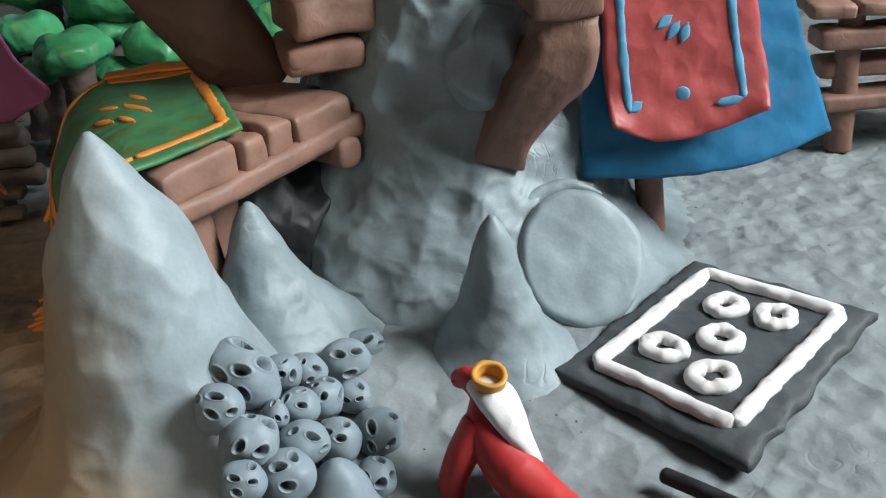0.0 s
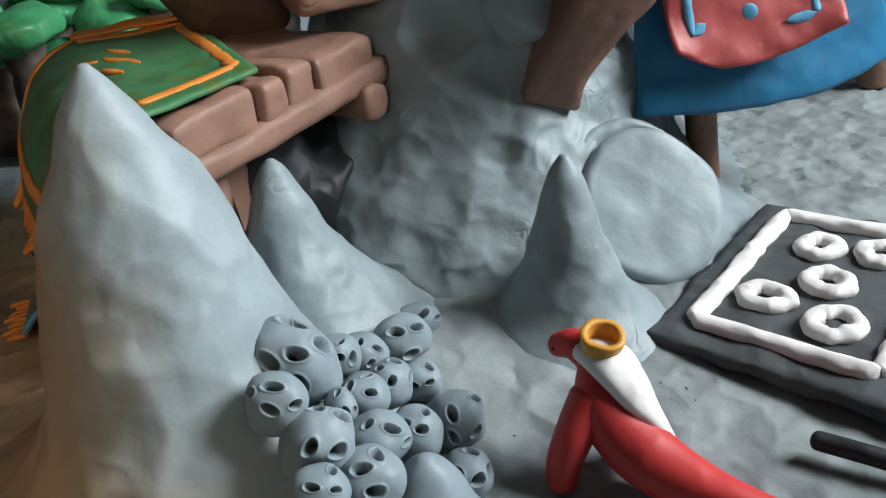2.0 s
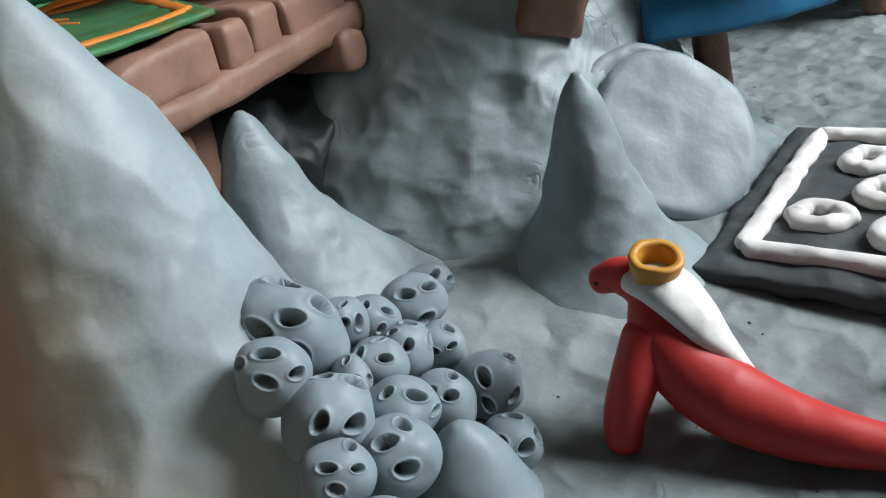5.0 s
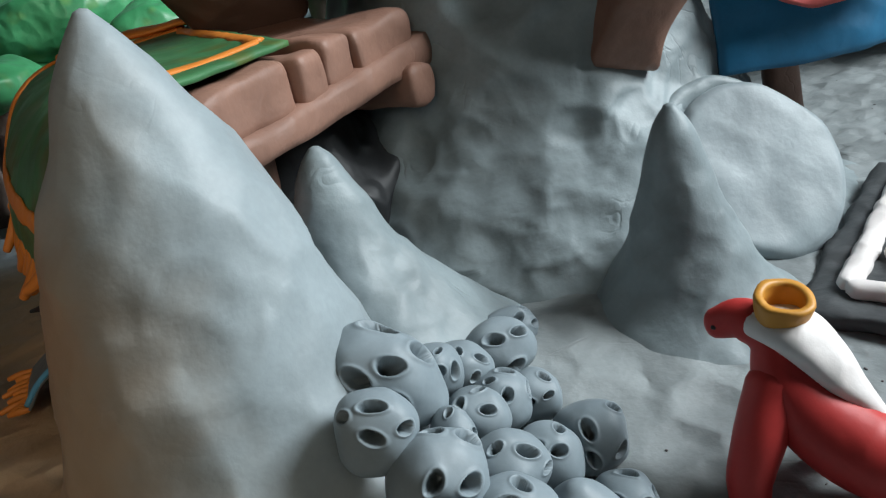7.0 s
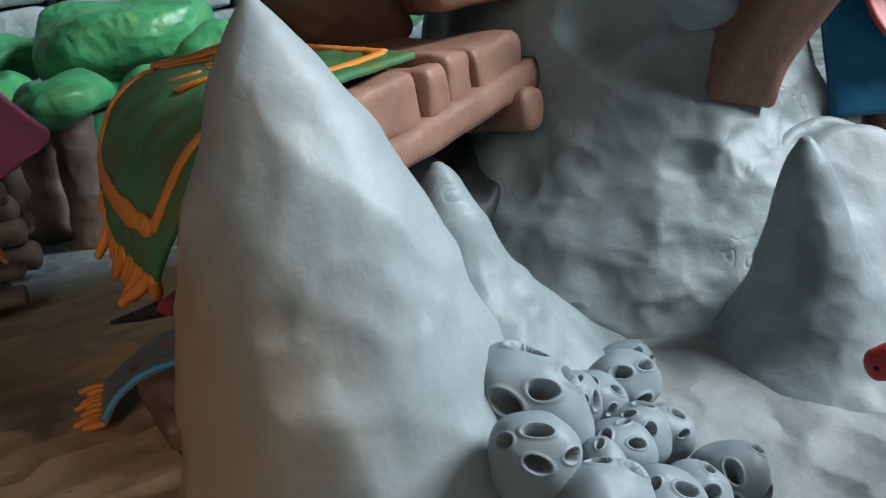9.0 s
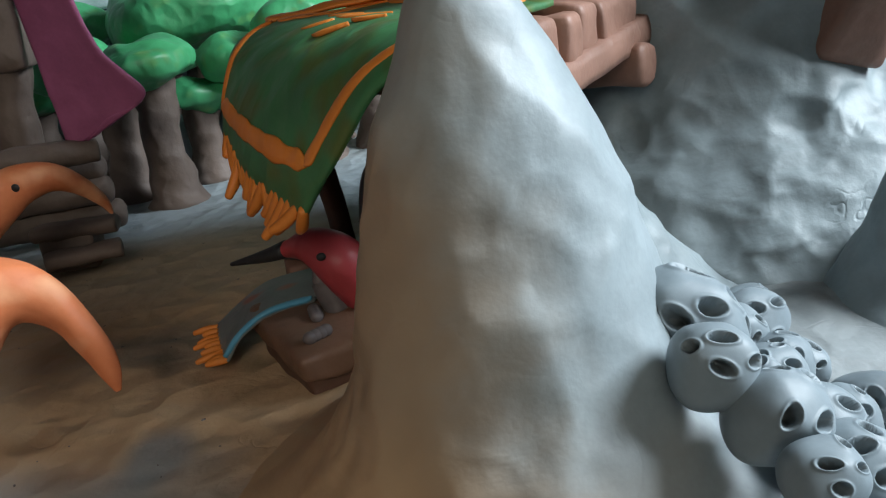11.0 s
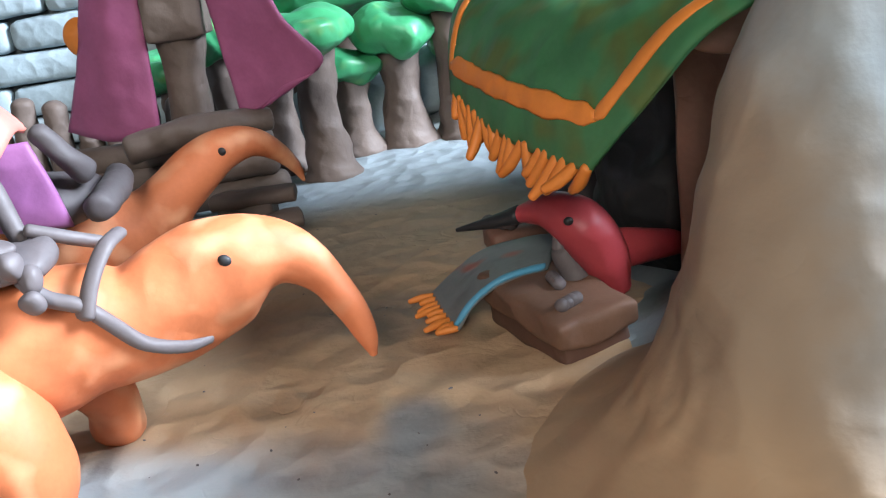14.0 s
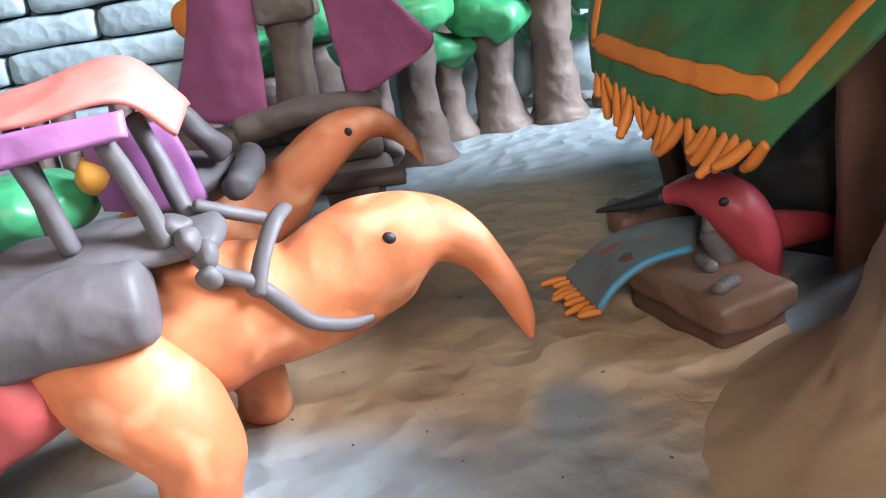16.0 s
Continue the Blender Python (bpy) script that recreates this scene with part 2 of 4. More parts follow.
def tube(pts, n=20, seg=14, up=(0, 0, 1), square=0.0, ends=True):
    """A rolled piece of clay. pts: (x, y, z, r) or (x, y, z, r side, r up); square: 0 round to 1 boxy."""
    q = [list(p) + ([p[3]] if len(p) == 4 else []) for p in pts]
    c = smooth_path(q, n)
    c[:, 3:] = np.maximum(c[:, 3:], 0.0004)
    tang = np.gradient(c[:, :3], axis=0)
    tang /= np.linalg.norm(tang, axis=1)[:, None]
    rings = []
    caps = 4 if ends else 0
    u = np.array(up, dtype=float)
    frames = []
    for i in range(n):
        side = np.cross(tang[i], u)
        if np.linalg.norm(side) < 0.15:
            side = np.cross(tang[i], np.array((0.3, 1.0, 0.2)))
        side /= np.linalg.norm(side)
        if frames and side @ frames[-1][0] < 0:
            side = -side
        frames.append((side, np.cross(side, tang[i])))
    ang = np.linspace(0, 2 * np.pi, seg, endpoint=False)
    ca, sa = np.cos(ang), np.sin(ang)
    if square:
        k = 1 / np.maximum(np.abs(ca), np.abs(sa))
        f = 1 + (k - 1) * square * 0.85
        ca, sa = ca * f, sa * f

    def ring(i, shift, shrink):
        a, b = frames[i]
        mid = c[i, :3] + tang[i] * shift
        return mid + np.outer(ca * c[i, 3] * shrink, a) + np.outer(sa * c[i, 4] * shrink, b)

    bulge = 0.35 if square else 0.7
    for j in range(caps, 0, -1):
        t = j / (caps + 0.3) * np.pi / 2
        rings.append(ring(0, -bulge * min(c[0, 3], c[0, 4]) * np.sin(t), np.cos(t) ** (0.35 if square else 1)))
    for i in range(n):
        rings.append(ring(i, 0, 1))
    for j in range(1, caps + 1):
        t = j / (caps + 0.3) * np.pi / 2
        rings.append(ring(n - 1, bulge * min(c[-1, 3], c[-1, 4]) * np.sin(t), np.cos(t) ** (0.35 if square else 1)))
    v = np.concatenate(rings)
    m = len(rings)
    f = [(i * seg + j, i * seg + (j + 1) % seg, (i + 1) * seg + (j + 1) % seg, (i + 1) * seg + j) for i in range(m - 1) for j in range(seg)]
    f += [tuple(range(seg - 1, -1, -1)), tuple(range((m - 1) * seg, m * seg))]
    return v, f


CUBES = {}


def cube_grid(n):
    if n not in CUBES:
        bm = bmesh.new()
        bmesh.ops.create_cube(bm, size=2.0)
        bmesh.ops.subdivide_edges(bm, edges=bm.edges[:], cuts=n - 1, use_grid_fill=True)
        bm.verts.ensure_lookup_table()
        CUBES[n] = (np.array([v.co[:] for v in bm.verts]), [tuple(v.index for v in f.verts) for f in bm.faces])
        bm.free()
    return CUBES[n]


def slab(size, r, m=None, n=8, amp=0.0, lump=0.02, seed=0):
    """A block with rounded edges, pressed a little out of true."""
    v, f = cube_grid(n)
    v = np.sin(v * np.pi / 2)
    h = np.array(size) / 2
    p = v * h
    r = min(r, h.min() * 0.95)
    core = np.clip(p, -(h - r), h - r)
    d = p - core
    ln = np.linalg.norm(d, axis=1)
    ln[ln == 0] = 1
    p = core + d / ln[:, None] * r
    geo = (p, f)
    if amp:
        geo = lumpy(geo, amp, lump, seed)
    return moved(geo, m) if m is not None else geo


def blob(center, radii, m=None, n=14, amp=0.0, lump=0.02, seed=0, power=1.0):
    """A ball of clay, pressed oval; power above 1 flattens its faces."""
    v, f = cube_grid(n)
    v = np.tan(v * np.pi / 4)
    v = v / np.linalg.norm(v, axis=1)[:, None]
    if power != 1.0:
        v = np.sign(v) * np.abs(v) ** (1 / power)
    geo = (v * np.array(radii), f)
    if amp:
        geo = lumpy(geo, amp, lump, seed)
    if m is not None:
        geo = moved(geo, m)
    return geo[0] + np.array(center), geo[1]


def coin(r, h, seed=0, seg=56, oval=1.0):
    """A round flat pat of clay with a soft rim."""
    prof = [(0.001, h), (0.5 * r, h * 1.02), (0.8 * r, h), (0.93 * r, h * 0.9), (r, h * 0.45), (r * 1.01, 0), (r, -h * 0.5), (0.92 * r, -h), (0.001, -h)]
    p = smooth_path([(a, b, 0) for a, b in prof], 40)
    v = [(max(a, 0.0005) * math.cos(2 * math.pi * j / seg), oval * max(a, 0.0005) * math.sin(2 * math.pi * j / seg), b) for a, b, _ in p for j in range(seg)]
    f = [(i * seg + (j + 1) % seg, i * seg + j, (i + 1) * seg + j, (i + 1) * seg + (j + 1) % seg) for i in range(39) for j in range(seg)]
    f += [tuple(range(seg)), tuple(range(40 * seg - 1, 39 * seg - 1, -1))]
    return lumpy((np.array(v), f), 0.0016, 0.018, seed)


def spire(center, profile, seg=96, n=110, amp=0.003, lump=0.022, seed=0, wide=None, lean=(0, 0)):
    """A rock that rises from a flared foot. profile: (height, radius) from the foot up to the tip; wide(angle) stretches it."""
    pr = np.array(profile)
    s = np.linspace(0, len(pr) - 1, n)
    sm = smooth_path([(a, b, 0) for a, b in pr], n)
    v = []
    top = pr[-1, 0]
    for k in range(n):
        z, r = sm[k, 0], max(sm[k, 1], 0.0003)
        for j in range(seg):
            a = 2 * math.pi * j / seg
            w = wide(a) if wide else 1.0
            w = 1 + (w - 1) * (1 - max(z, 0) / top)
            x, y = r * w * math.cos(a), r * w * math.sin(a)
            p = Vector((center[0] + x + lean[0] * z, center[1] + y + lean[1] * z, z))
            q = p / lump + Vector((seed * 3.3, seed, 0))
            fade = min(1.0, r / 0.02) * min(1.0, max(0.0, (z + 0.004) / 0.025))
            w1 = noise.voronoi(q + 0.35 * noise.noise_vector(q))[0][0]
            d = amp * fade * (1.5 * w1 * w1 - 0.45 + 0.5 * noise.noise(q * 0.8) + 0.25 * noise.noise(q * 2.6))
            v.append((p.x + math.cos(a) * d, p.y + math.sin(a) * d, p.z + 0.3 * d * fade))
    v.append((center[0] + lean[0] * top, center[1] + lean[1] * top, top + 0.0006))
    f = [(k * seg + j, k * seg + (j + 1) % seg, (k + 1) * seg + (j + 1) % seg, (k + 1) * seg + j) for k in range(n - 1) for j in range(seg)]
    f += [((n - 1) * seg + j, (n - 1) * seg + (j + 1) % seg, n * seg) for j in range(seg)]
    return np.array(v), f


def pressed(geo, count, r0, r1, depth, seed, where):
    """Thumb presses in a rock: shallow round hollows with a crisp rim, some turned up to a small lip."""
    v = np.array(geo[0])
    rnd_ = random.Random(seed)
    pick = [i for i, q in enumerate(v) if where(q)]
    mid = v[pick].mean(axis=0)
    for _ in range(count):
        c = v[rnd_.choice(pick)].copy()
        r = rnd_.uniform(r0, r1)
        out = c - np.array((mid[0], max(mid[1], c[1]) + 0.04, c[2] - 0.02))
        out /= np.linalg.norm(out)
        a = np.array((rnd_.uniform(-1, 1), rnd_.uniform(-1, 1), rnd_.uniform(-1, 1)))
        d = v - c
        e = np.linalg.norm(d + 0.45 * np.outer(d @ a, a) / (a @ a), axis=1) / r
        lip = np.clip((d @ a) / (np.linalg.norm(a) * r), 0, 1)
        k = np.where(e < 1, e * e - 1, 0) * depth * rnd_.uniform(0.5, 1.1)
        k += np.where((e >= 0.94) & (e < 1.25), (1.25 - e) / 0.31, 0) * lip * depth * 0.55
        v += np.outer(k, out)
    return v, geo[1]


def surface(rows):
    """A smooth function (u, v) -> place over a net of places."""
    net = np.array(rows, dtype=float)

    def line(pts, t):
        k = len(pts) - 1
        p = np.vstack([2 * pts[0] - pts[1], pts, 2 * pts[-1] - pts[-2]])
        s = min(max(t, 0.0), 1.0) * k
        j = min(int(s), k - 1)
        t = s - j
        a, b, c, d = p[j], p[j + 1], p[j + 2], p[j + 3]
        return 0.5 * (2 * b + (c - a) * t + (2 * a - 5 * b + 4 * c - d) * t * t + (3 * b - a - 3 * c + d) * t ** 3)

    def place(u, v):
        return line(np.array([line(r, v) for r in net]), u)
    return place


def normal_of(fn, u, v, e=0.01):
    a = fn(min(u + e, 1), v) - fn(max(u - e, 0), v)
    b = fn(u, min(v + e, 1)) - fn(u, max(v - e, 0))
    w = np.cross(a, b)
    return w / (np.linalg.norm(w) + 1e-12)


def cloth(fn, thick, nu=36, nv=36, amp=0.0006, seed=0, wavy=0.0):
    """A rolled-out sheet with real thickness and a rounded, wavering rim."""
    top, low = [], []
    for i in range(nu + 1):
        for j in range(nv + 1):
            u, v = i / nu, j / nv
            p, w = fn(u, v), normal_of(fn, u, v)
            edge = min(u, 1 - u, v, 1 - v)
            t = thick * (0.5 + 0.5 * min(1, edge * 18) ** 0.5)
            q = Vector(p) / 0.014 + Vector((seed, 0, 0))
            p = p + w * amp * noise.noise(q)
            if wavy and edge < 0.02:
                p = p + wavy * np.array(noise.noise_vector(q * 1.1))
            top.append(p + w * t / 2)
            low.append(p - w * t / 2)
    k = nv + 1
    n = len(top)
    f = []
    for i in range(nu):
        for j in range(nv):
            a, b, c, d = i * k + j, (i + 1) * k + j, (i + 1) * k + j + 1, i * k + j + 1
            f += [(a, b, c, d), (n + a, n + d, n + c, n + b)]
    rim = [i * k for i in range(nu + 1)] + [nu * k + j for j in range(1, nv + 1)] + [i * k + nv for i in range(nu - 1, -1, -1)] + [j for j in range(nv - 1, 0, -1)]
    for a, b in zip(rim, rim[1:] + rim[:1]):
        f.append((b, a, n + a, n + b))
    return np.array(top + low), f


def ribbon(fn, path, half, high, n=40, seg=10, seed=0, lift=0.0, taper=False):
    """A flattened roll of clay laid along (u, v) places of a surface."""
    c = smooth_path([(u, v, 0) for u, v in path], n)
    mid = np.array([fn(u, v) for u, v, _ in c])
    nor = np.array([normal_of(fn, u, v) for u, v, _ in c])
    tang = np.gradient(mid, axis=0)
    v = []
    for i in range(n):
        t = tang[i] / np.linalg.norm(tang[i])
        s = np.cross(nor[i], t)
        s /= np.linalg.norm(s)
        k = 1 + 0.26 * noise.noise(Vector(mid[i]) / 0.006 + Vector((seed, 0, 0)))
        e = i / (n - 1)
        k *= min(1, 0.35 + min(e, 1 - e) * n * 0.3)
        if taper:
            k *= max(0.12, math.sin(math.pi * min(max(e, 0.03), 0.97)) ** 0.8)
        for j in range(seg):
            a = 2 * math.pi * j / seg
            v.append(mid[i] + nor[i] * lift + s * math.cos(a) * half * k + nor[i] * math.sin(a) * high)
    f = [(i * seg + j, i * seg + (j + 1) % seg, (i + 1) * seg + (j + 1) % seg, (i + 1) * seg + j) for i in range(n - 1) for j in range(seg)]
    f += [tuple(range(seg - 1, -1, -1)), tuple(range((n - 1) * seg, n * seg))]
    return np.array(v), f


def ring_roll(center, r, thick, n=40, seg=12, seed=0, oval=1.0, turn=0.0):
    """A coil of clay closed to a ring that lies flat."""
    v = []
    for i in range(n):
        a = 2 * math.pi * i / n
        w = 1 + 0.2 * noise.noise(Vector((math.cos(a) * 1.3 + seed * 3, math.sin(a) * 1.3, seed)))
        k = thick * (1 + 0.3 * noise.noise(Vector((math.cos(a) * 2, math.sin(a) * 2 + seed * 5, seed))))
        x, y = r * w * math.cos(a), r * w * oval * math.sin(a)
        cx, cy = x * math.cos(turn) - y * math.sin(turn), x * math.sin(turn) + y * math.cos(turn)
        ln = math.hypot(cx, cy)
        for j in range(seg):
            b = 2 * math.pi * j / seg
            v.append((center[0] + cx * (1 + k * math.cos(b) / ln), center[1] + cy * (1 + k * math.cos(b) / ln), center[2] + k * 0.8 * math.sin(b)))
    f = [(i * seg + j, ((i + 1) % n) * seg + j, ((i + 1) % n) * seg + (j + 1) % seg, i * seg + (j + 1) % seg) for i in range(n) for j in range(seg)]
    return np.array(v), f


def turn_to(x_dir, at, roll_up=(0, 0, 1)):
    """A pose whose x axis runs along x_dir."""
    x = Vector(x_dir).normalized()
    y = Vector(roll_up).cross(x).normalized()
    z = x.cross(y)
    m = Matrix((x, y, z)).transposed().to_4x4()
    m.translation = at
    return m


# ---- the room that closes the place ----
def room_wall(name, size, at, label):
    tagged(build(name, slab(size, 0.01, pose(*at), n=2), M_paint, at), label, "wall", kind="structure")


room_wall("wall_west", (0.1, 3.8, 2.9), (-1.65, 0.1, 0.65), "plain grey painted room wall")
# unseen pier, added to keep the south window's light off the right side
room_wall("shade_pier", (0.1, 1.0, 2.8), (-0.12, -0.705, 0.65), "plain grey wall pier, unseen, added to block window light")
room_wall("wall_north", (3.1, 0.1, 2.9), (-0.1, 1.95, 0.65), "plain grey painted room wall")
Y0, Y1 = WIN_Y - WIN_W / 2, WIN_Y + WIN_W / 2
Z0, Z1 = WIN_Z - WIN_H / 2, WIN_Z + WIN_H / 2
east = join(
    moved(slab((0.1, Y0 + 1.8, 2.9), 0.005, n=2), pose(WALL_X + 0.05, (Y0 - 1.8) / 2, 0.65)),
    moved(slab((0.1, 2.0 - Y1, 2.9), 0.005, n=2), pose(WALL_X + 0.05, (Y1 + 2.0) / 2, 0.65)),
    moved(slab((0.1, WIN_W, Z0 + 0.75), 0.005, n=2), pose(WALL_X + 0.05, WIN_Y, (Z0 - 0.75) / 2)),
    moved(slab((0.1, WIN_W, 2.1 - Z1), 0.005, n=2), pose(WALL_X + 0.05, WIN_Y, (Z1 + 2.1) / 2)))
SX0, SX1, SZ0, SZ1 = SW_X - SW_W / 2, SW_X + SW_W / 2, SW_Z - SW_H / 2, SW_Z + SW_H / 2
south = join(
    moved(slab((SX0 + 1.7, 0.1, 2.9), 0.005, n=2), pose((SX0 - 1.7) / 2, WALL_Y - 0.05, 0.65)),
    moved(slab((1.3 - SX1, 0.1, 2.9), 0.005, n=2), pose((SX1 + 1.3) / 2, WALL_Y - 0.05, 0.65)),
    moved(slab((SW_W, 0.1, SZ0 + 0.75), 0.005, n=2), pose(SW_X, WALL_Y - 0.05, (SZ0 - 0.75) / 2)),
    moved(slab((SW_W, 0.1, 2.1 - SZ1), 0.005, n=2), pose(SW_X, WALL_Y - 0.05, (SZ1 + 2.1) / 2)))
tagged(build("wall_south", south, M_paint), "plain grey painted room wall with a window opening", "wall", kind="structure")
tagged(build("wall_east", east, M_paint), "plain grey painted room wall with a window opening", "wall", kind="structure")
tagged(build("ceiling", slab((3.2, 3.9, 0.1), 0.01, pose(-0.1, 0.1, 2.13), n=2), M_paint), "plain grey painted ceiling", "ceiling", kind="structure")
tagged(build("floor", slab((3.2, 3.9, 0.1), 0.01, pose(-0.1, 0.1, -0.8), n=2), M_board), "plain brown wooden room floor", "floor", kind="structure")
table = thing("table", (-0.1, 0.5, -0.75), "plain brown wooden table under the clay landscape", "table")
part("tabletop", slab((2.1, 1.7, 0.03), 0.005, pose(-0.1, 0.5, -0.035), n=4), M_board, table)
for sx in (-1.08, 0.88):
    for sy in (-0.28, 1.28):
        part("leg", slab((0.06, 0.06, 0.70), 0.006, pose(sx, sy, -0.40), n=3), M_board, table)


# ---- ground ----
def ground_height(x, y):
    q = Vector((x, y, 0))
    z = 0.0009 * noise.noise(q / 0.03) + 0.0007 * noise.noise(q / 0.012 + Vector((4, 0, 0)))
    rough = max(0.0, min(1.0, (x - 0.06) / 0.08)) * max(0.0, min(1.0, (y - 0.36) / 0.12))
    if rough:
        w = Vector((x / 0.013, y / 0.009, 0)) + 0.5 * noise.noise_vector(q / 0.012)
        z += rough * (0.0034 * min(noise.voronoi(w)[0][0], 0.8) + 0.0012 * noise.noise(q / 0.005) - 0.001)
    near = max(0.0, min(1.0, (x + 0.02) / 0.08)) * max(0.0, min(1.0, (0.40 - y) / 0.05))
    if near:
        w = Vector((x / 0.026, y / 0.020, 3)) + 0.9 * noise.noise_vector(q / 0.03)
        fold = max(0.0, 1 - abs(noise.noise(w)) / 0.10)
        z += near * (0.0012 * fold * max(0.0, 0.3 + noise.noise(q / 0.05)) + 0.0016 * noise.voronoi(Vector((x / 0.03, y / 0.024, 0)))[0][0])
    for cx, cy, h, w in ((-0.125, 0.345, 0.012, 0.05), (0.012, 0.378, 0.006, 0.035), (-0.06, 0.37, 0.008, 0.035), (0.0, 0.45, 0.012, 0.07)):
        z += h * math.exp(-((x - cx) ** 2 + (y - cy) ** 2) / (2 * w * w))
    return z - 0.0045


def axis(lo, a, b, hi, fine, coarse):
    return np.concatenate([np.linspace(lo, a, coarse, endpoint=False), np.linspace(a, b, fine), np.linspace(b, hi, coarse + 1)[1:]])


GX, GY = axis(-1.1, -0.55, 0.36, 0.9, 300, 14), axis(-0.3, 0.2, 0.85, 1.3, 230, 14)
gv = [(x, y, ground_height(x, y)) for x in GX for y in GY]
gk = len(GY)
gf = [(i * gk + j, (i + 1) * gk + j, (i + 1) * gk + j + 1, i * gk + j + 1) for i in range(len(GX) - 1) for j in range(gk - 1)]
tagged(build("ground", (np.array(gv), gf), M_ground), "uneven grey clay ground with a smeared ochre patch, partly painted warm light", "ground", kind="structure")


def floor_z(x, y):
    return ground_height(x, y)


# ---- rocks ----
ROCKS = "grey clay rock spires"
tall = spire((-0.1390, 0.323), [(-0.0085, 0.122), (-0.0035, 0.098), (0.005, 0.078), (0.018, 0.0615), (0.033, 0.0515), (0.048, 0.0445), (0.075, 0.0365), (0.100, 0.0290), (0.125, 0.0170), (0.140, 0.0080), (0.1480, 0.0018)],
             amp=0.0024, lump=0.026, seed=1, seg=150, n=140, lean=(-0.03, 0.01), wide=lambda a: 1 - 0.08 * max(0.0, -math.cos(a)))
tall = pressed(tall, 46, 0.010, 0.020, 0.0009, 3, lambda q: 0.004 < q[2] < 0.105)
single("rock_spire", tall, M_spire, "tall pointed grey clay rock spire, warm dim light painted on its flank", "rock", ROCKS)
mid3 = spire((-0.104, 0.386), [(-0.0085, 0.105), (-0.001, 0.080), (0.008, 0.063), (0.022, 0.045), (0.040, 0.029), (0.058, 0.0175), (0.074, 0.0105), (0.084, 0.0058), (0.0885, 0.0018)],
             amp=0.0022, lump=0.02, seed=2, n=80)
mid3 = pressed(mid3, 24, 0.008, 0.016, 0.0008, 4, lambda q: 0.002 < q[2] < 0.06)
single("rock_spire", mid3, M_rock, "small pointed grey clay rock spire beside the taller one", "rock", ROCKS)
mid2 = spire((0.010, 0.378), [(-0.0085, 0.078), (-0.002, 0.054), (0.005, 0.0385), (0.016, 0.0275), (0.030, 0.0200), (0.046, 0.0143), (0.060, 0.0100), (0.071, 0.0062), (0.0775, 0.0018)],
             amp=0.0018, lump=0.02, seed=3, n=80)
mid2 = pressed(mid2, 16, 0.006, 0.012, 0.0006, 5, lambda q: 0.002 < q[2] < 0.05)
single("rock_spire", mid2, M_rock, "slim finger-shaped grey clay rock spire by the round slab", "rock", ROCKS)
core = spire((0.0, 0.54), [(-0.010, 0.215), (-0.002, 0.180), (0.008, 0.158), (0.03, 0.136), (0.06, 0.110), (0.10, 0.093), (0.15, 0.082), (0.22, 0.072), (0.30, 0.050), (0.33, 0.004)],
             seg=320, n=240, amp=0.0036, lump=0.028, seed=4, wide=lambda a: 1 - 0.22 * max(0.0, math.cos(a + 0.15)) ** 2)
core = pressed(core, 130, 0.009, 0.022, 0.0019, 6, lambda q: q[1] < 0.54 and 0.0 < q[2] < 0.2)
tower = thing("rock_tower", (0.0, 0.54, 0.0), "broad grey clay rock tower with finger-pressed hollows", "rock")
part("core", core, M_rock, tower)
DISC_POSE = pose(0.0565, 0.4185, 0.030, 52, 0, 10)
arc = []
for i in range(9):
    a = radians(58 + i * 14)
    w = 0.0036 * math.sin(math.pi * (i + 0.6) / 9.2) + 0.0006
    q = DISC_POSE @ Vector((0.0375 * math.cos(a), 0.0415 * math.sin(a), -0.007))
    arc.append((q.x, q.y, q.z, w, w * 1.3))
part("rim", lumpy(tube(arc, 40, 12), 0.0008, 0.01, 3), M_rock, tower, "raised crescent rim")
part("boulder", blob((0.014, 0.462, 0.129), (0.022, 0.021, 0.025), amp=0.010, lump=0.020, seed=8, n=24), M_spire, tower, "pale grey lump")
# dark rock that fills the cave under the platform, its shade painted in
single("rock", blob((-0.118, 0.492, 0.028), (0.055, 0.062, 0.064), amp=0.012, lump=0.03, seed=5, n=24), M_cave_shade, "rough dark clay rock, cave shade under the platform put into its colour", "rock")
# the round slab that leans on the tower's foot
single("round_slab", moved(coin(0.0335, 0.0070, 6, 64, 1.12), DISC_POSE), M_spire, "round flat grey clay slab leaning at the rock's foot", "rock")


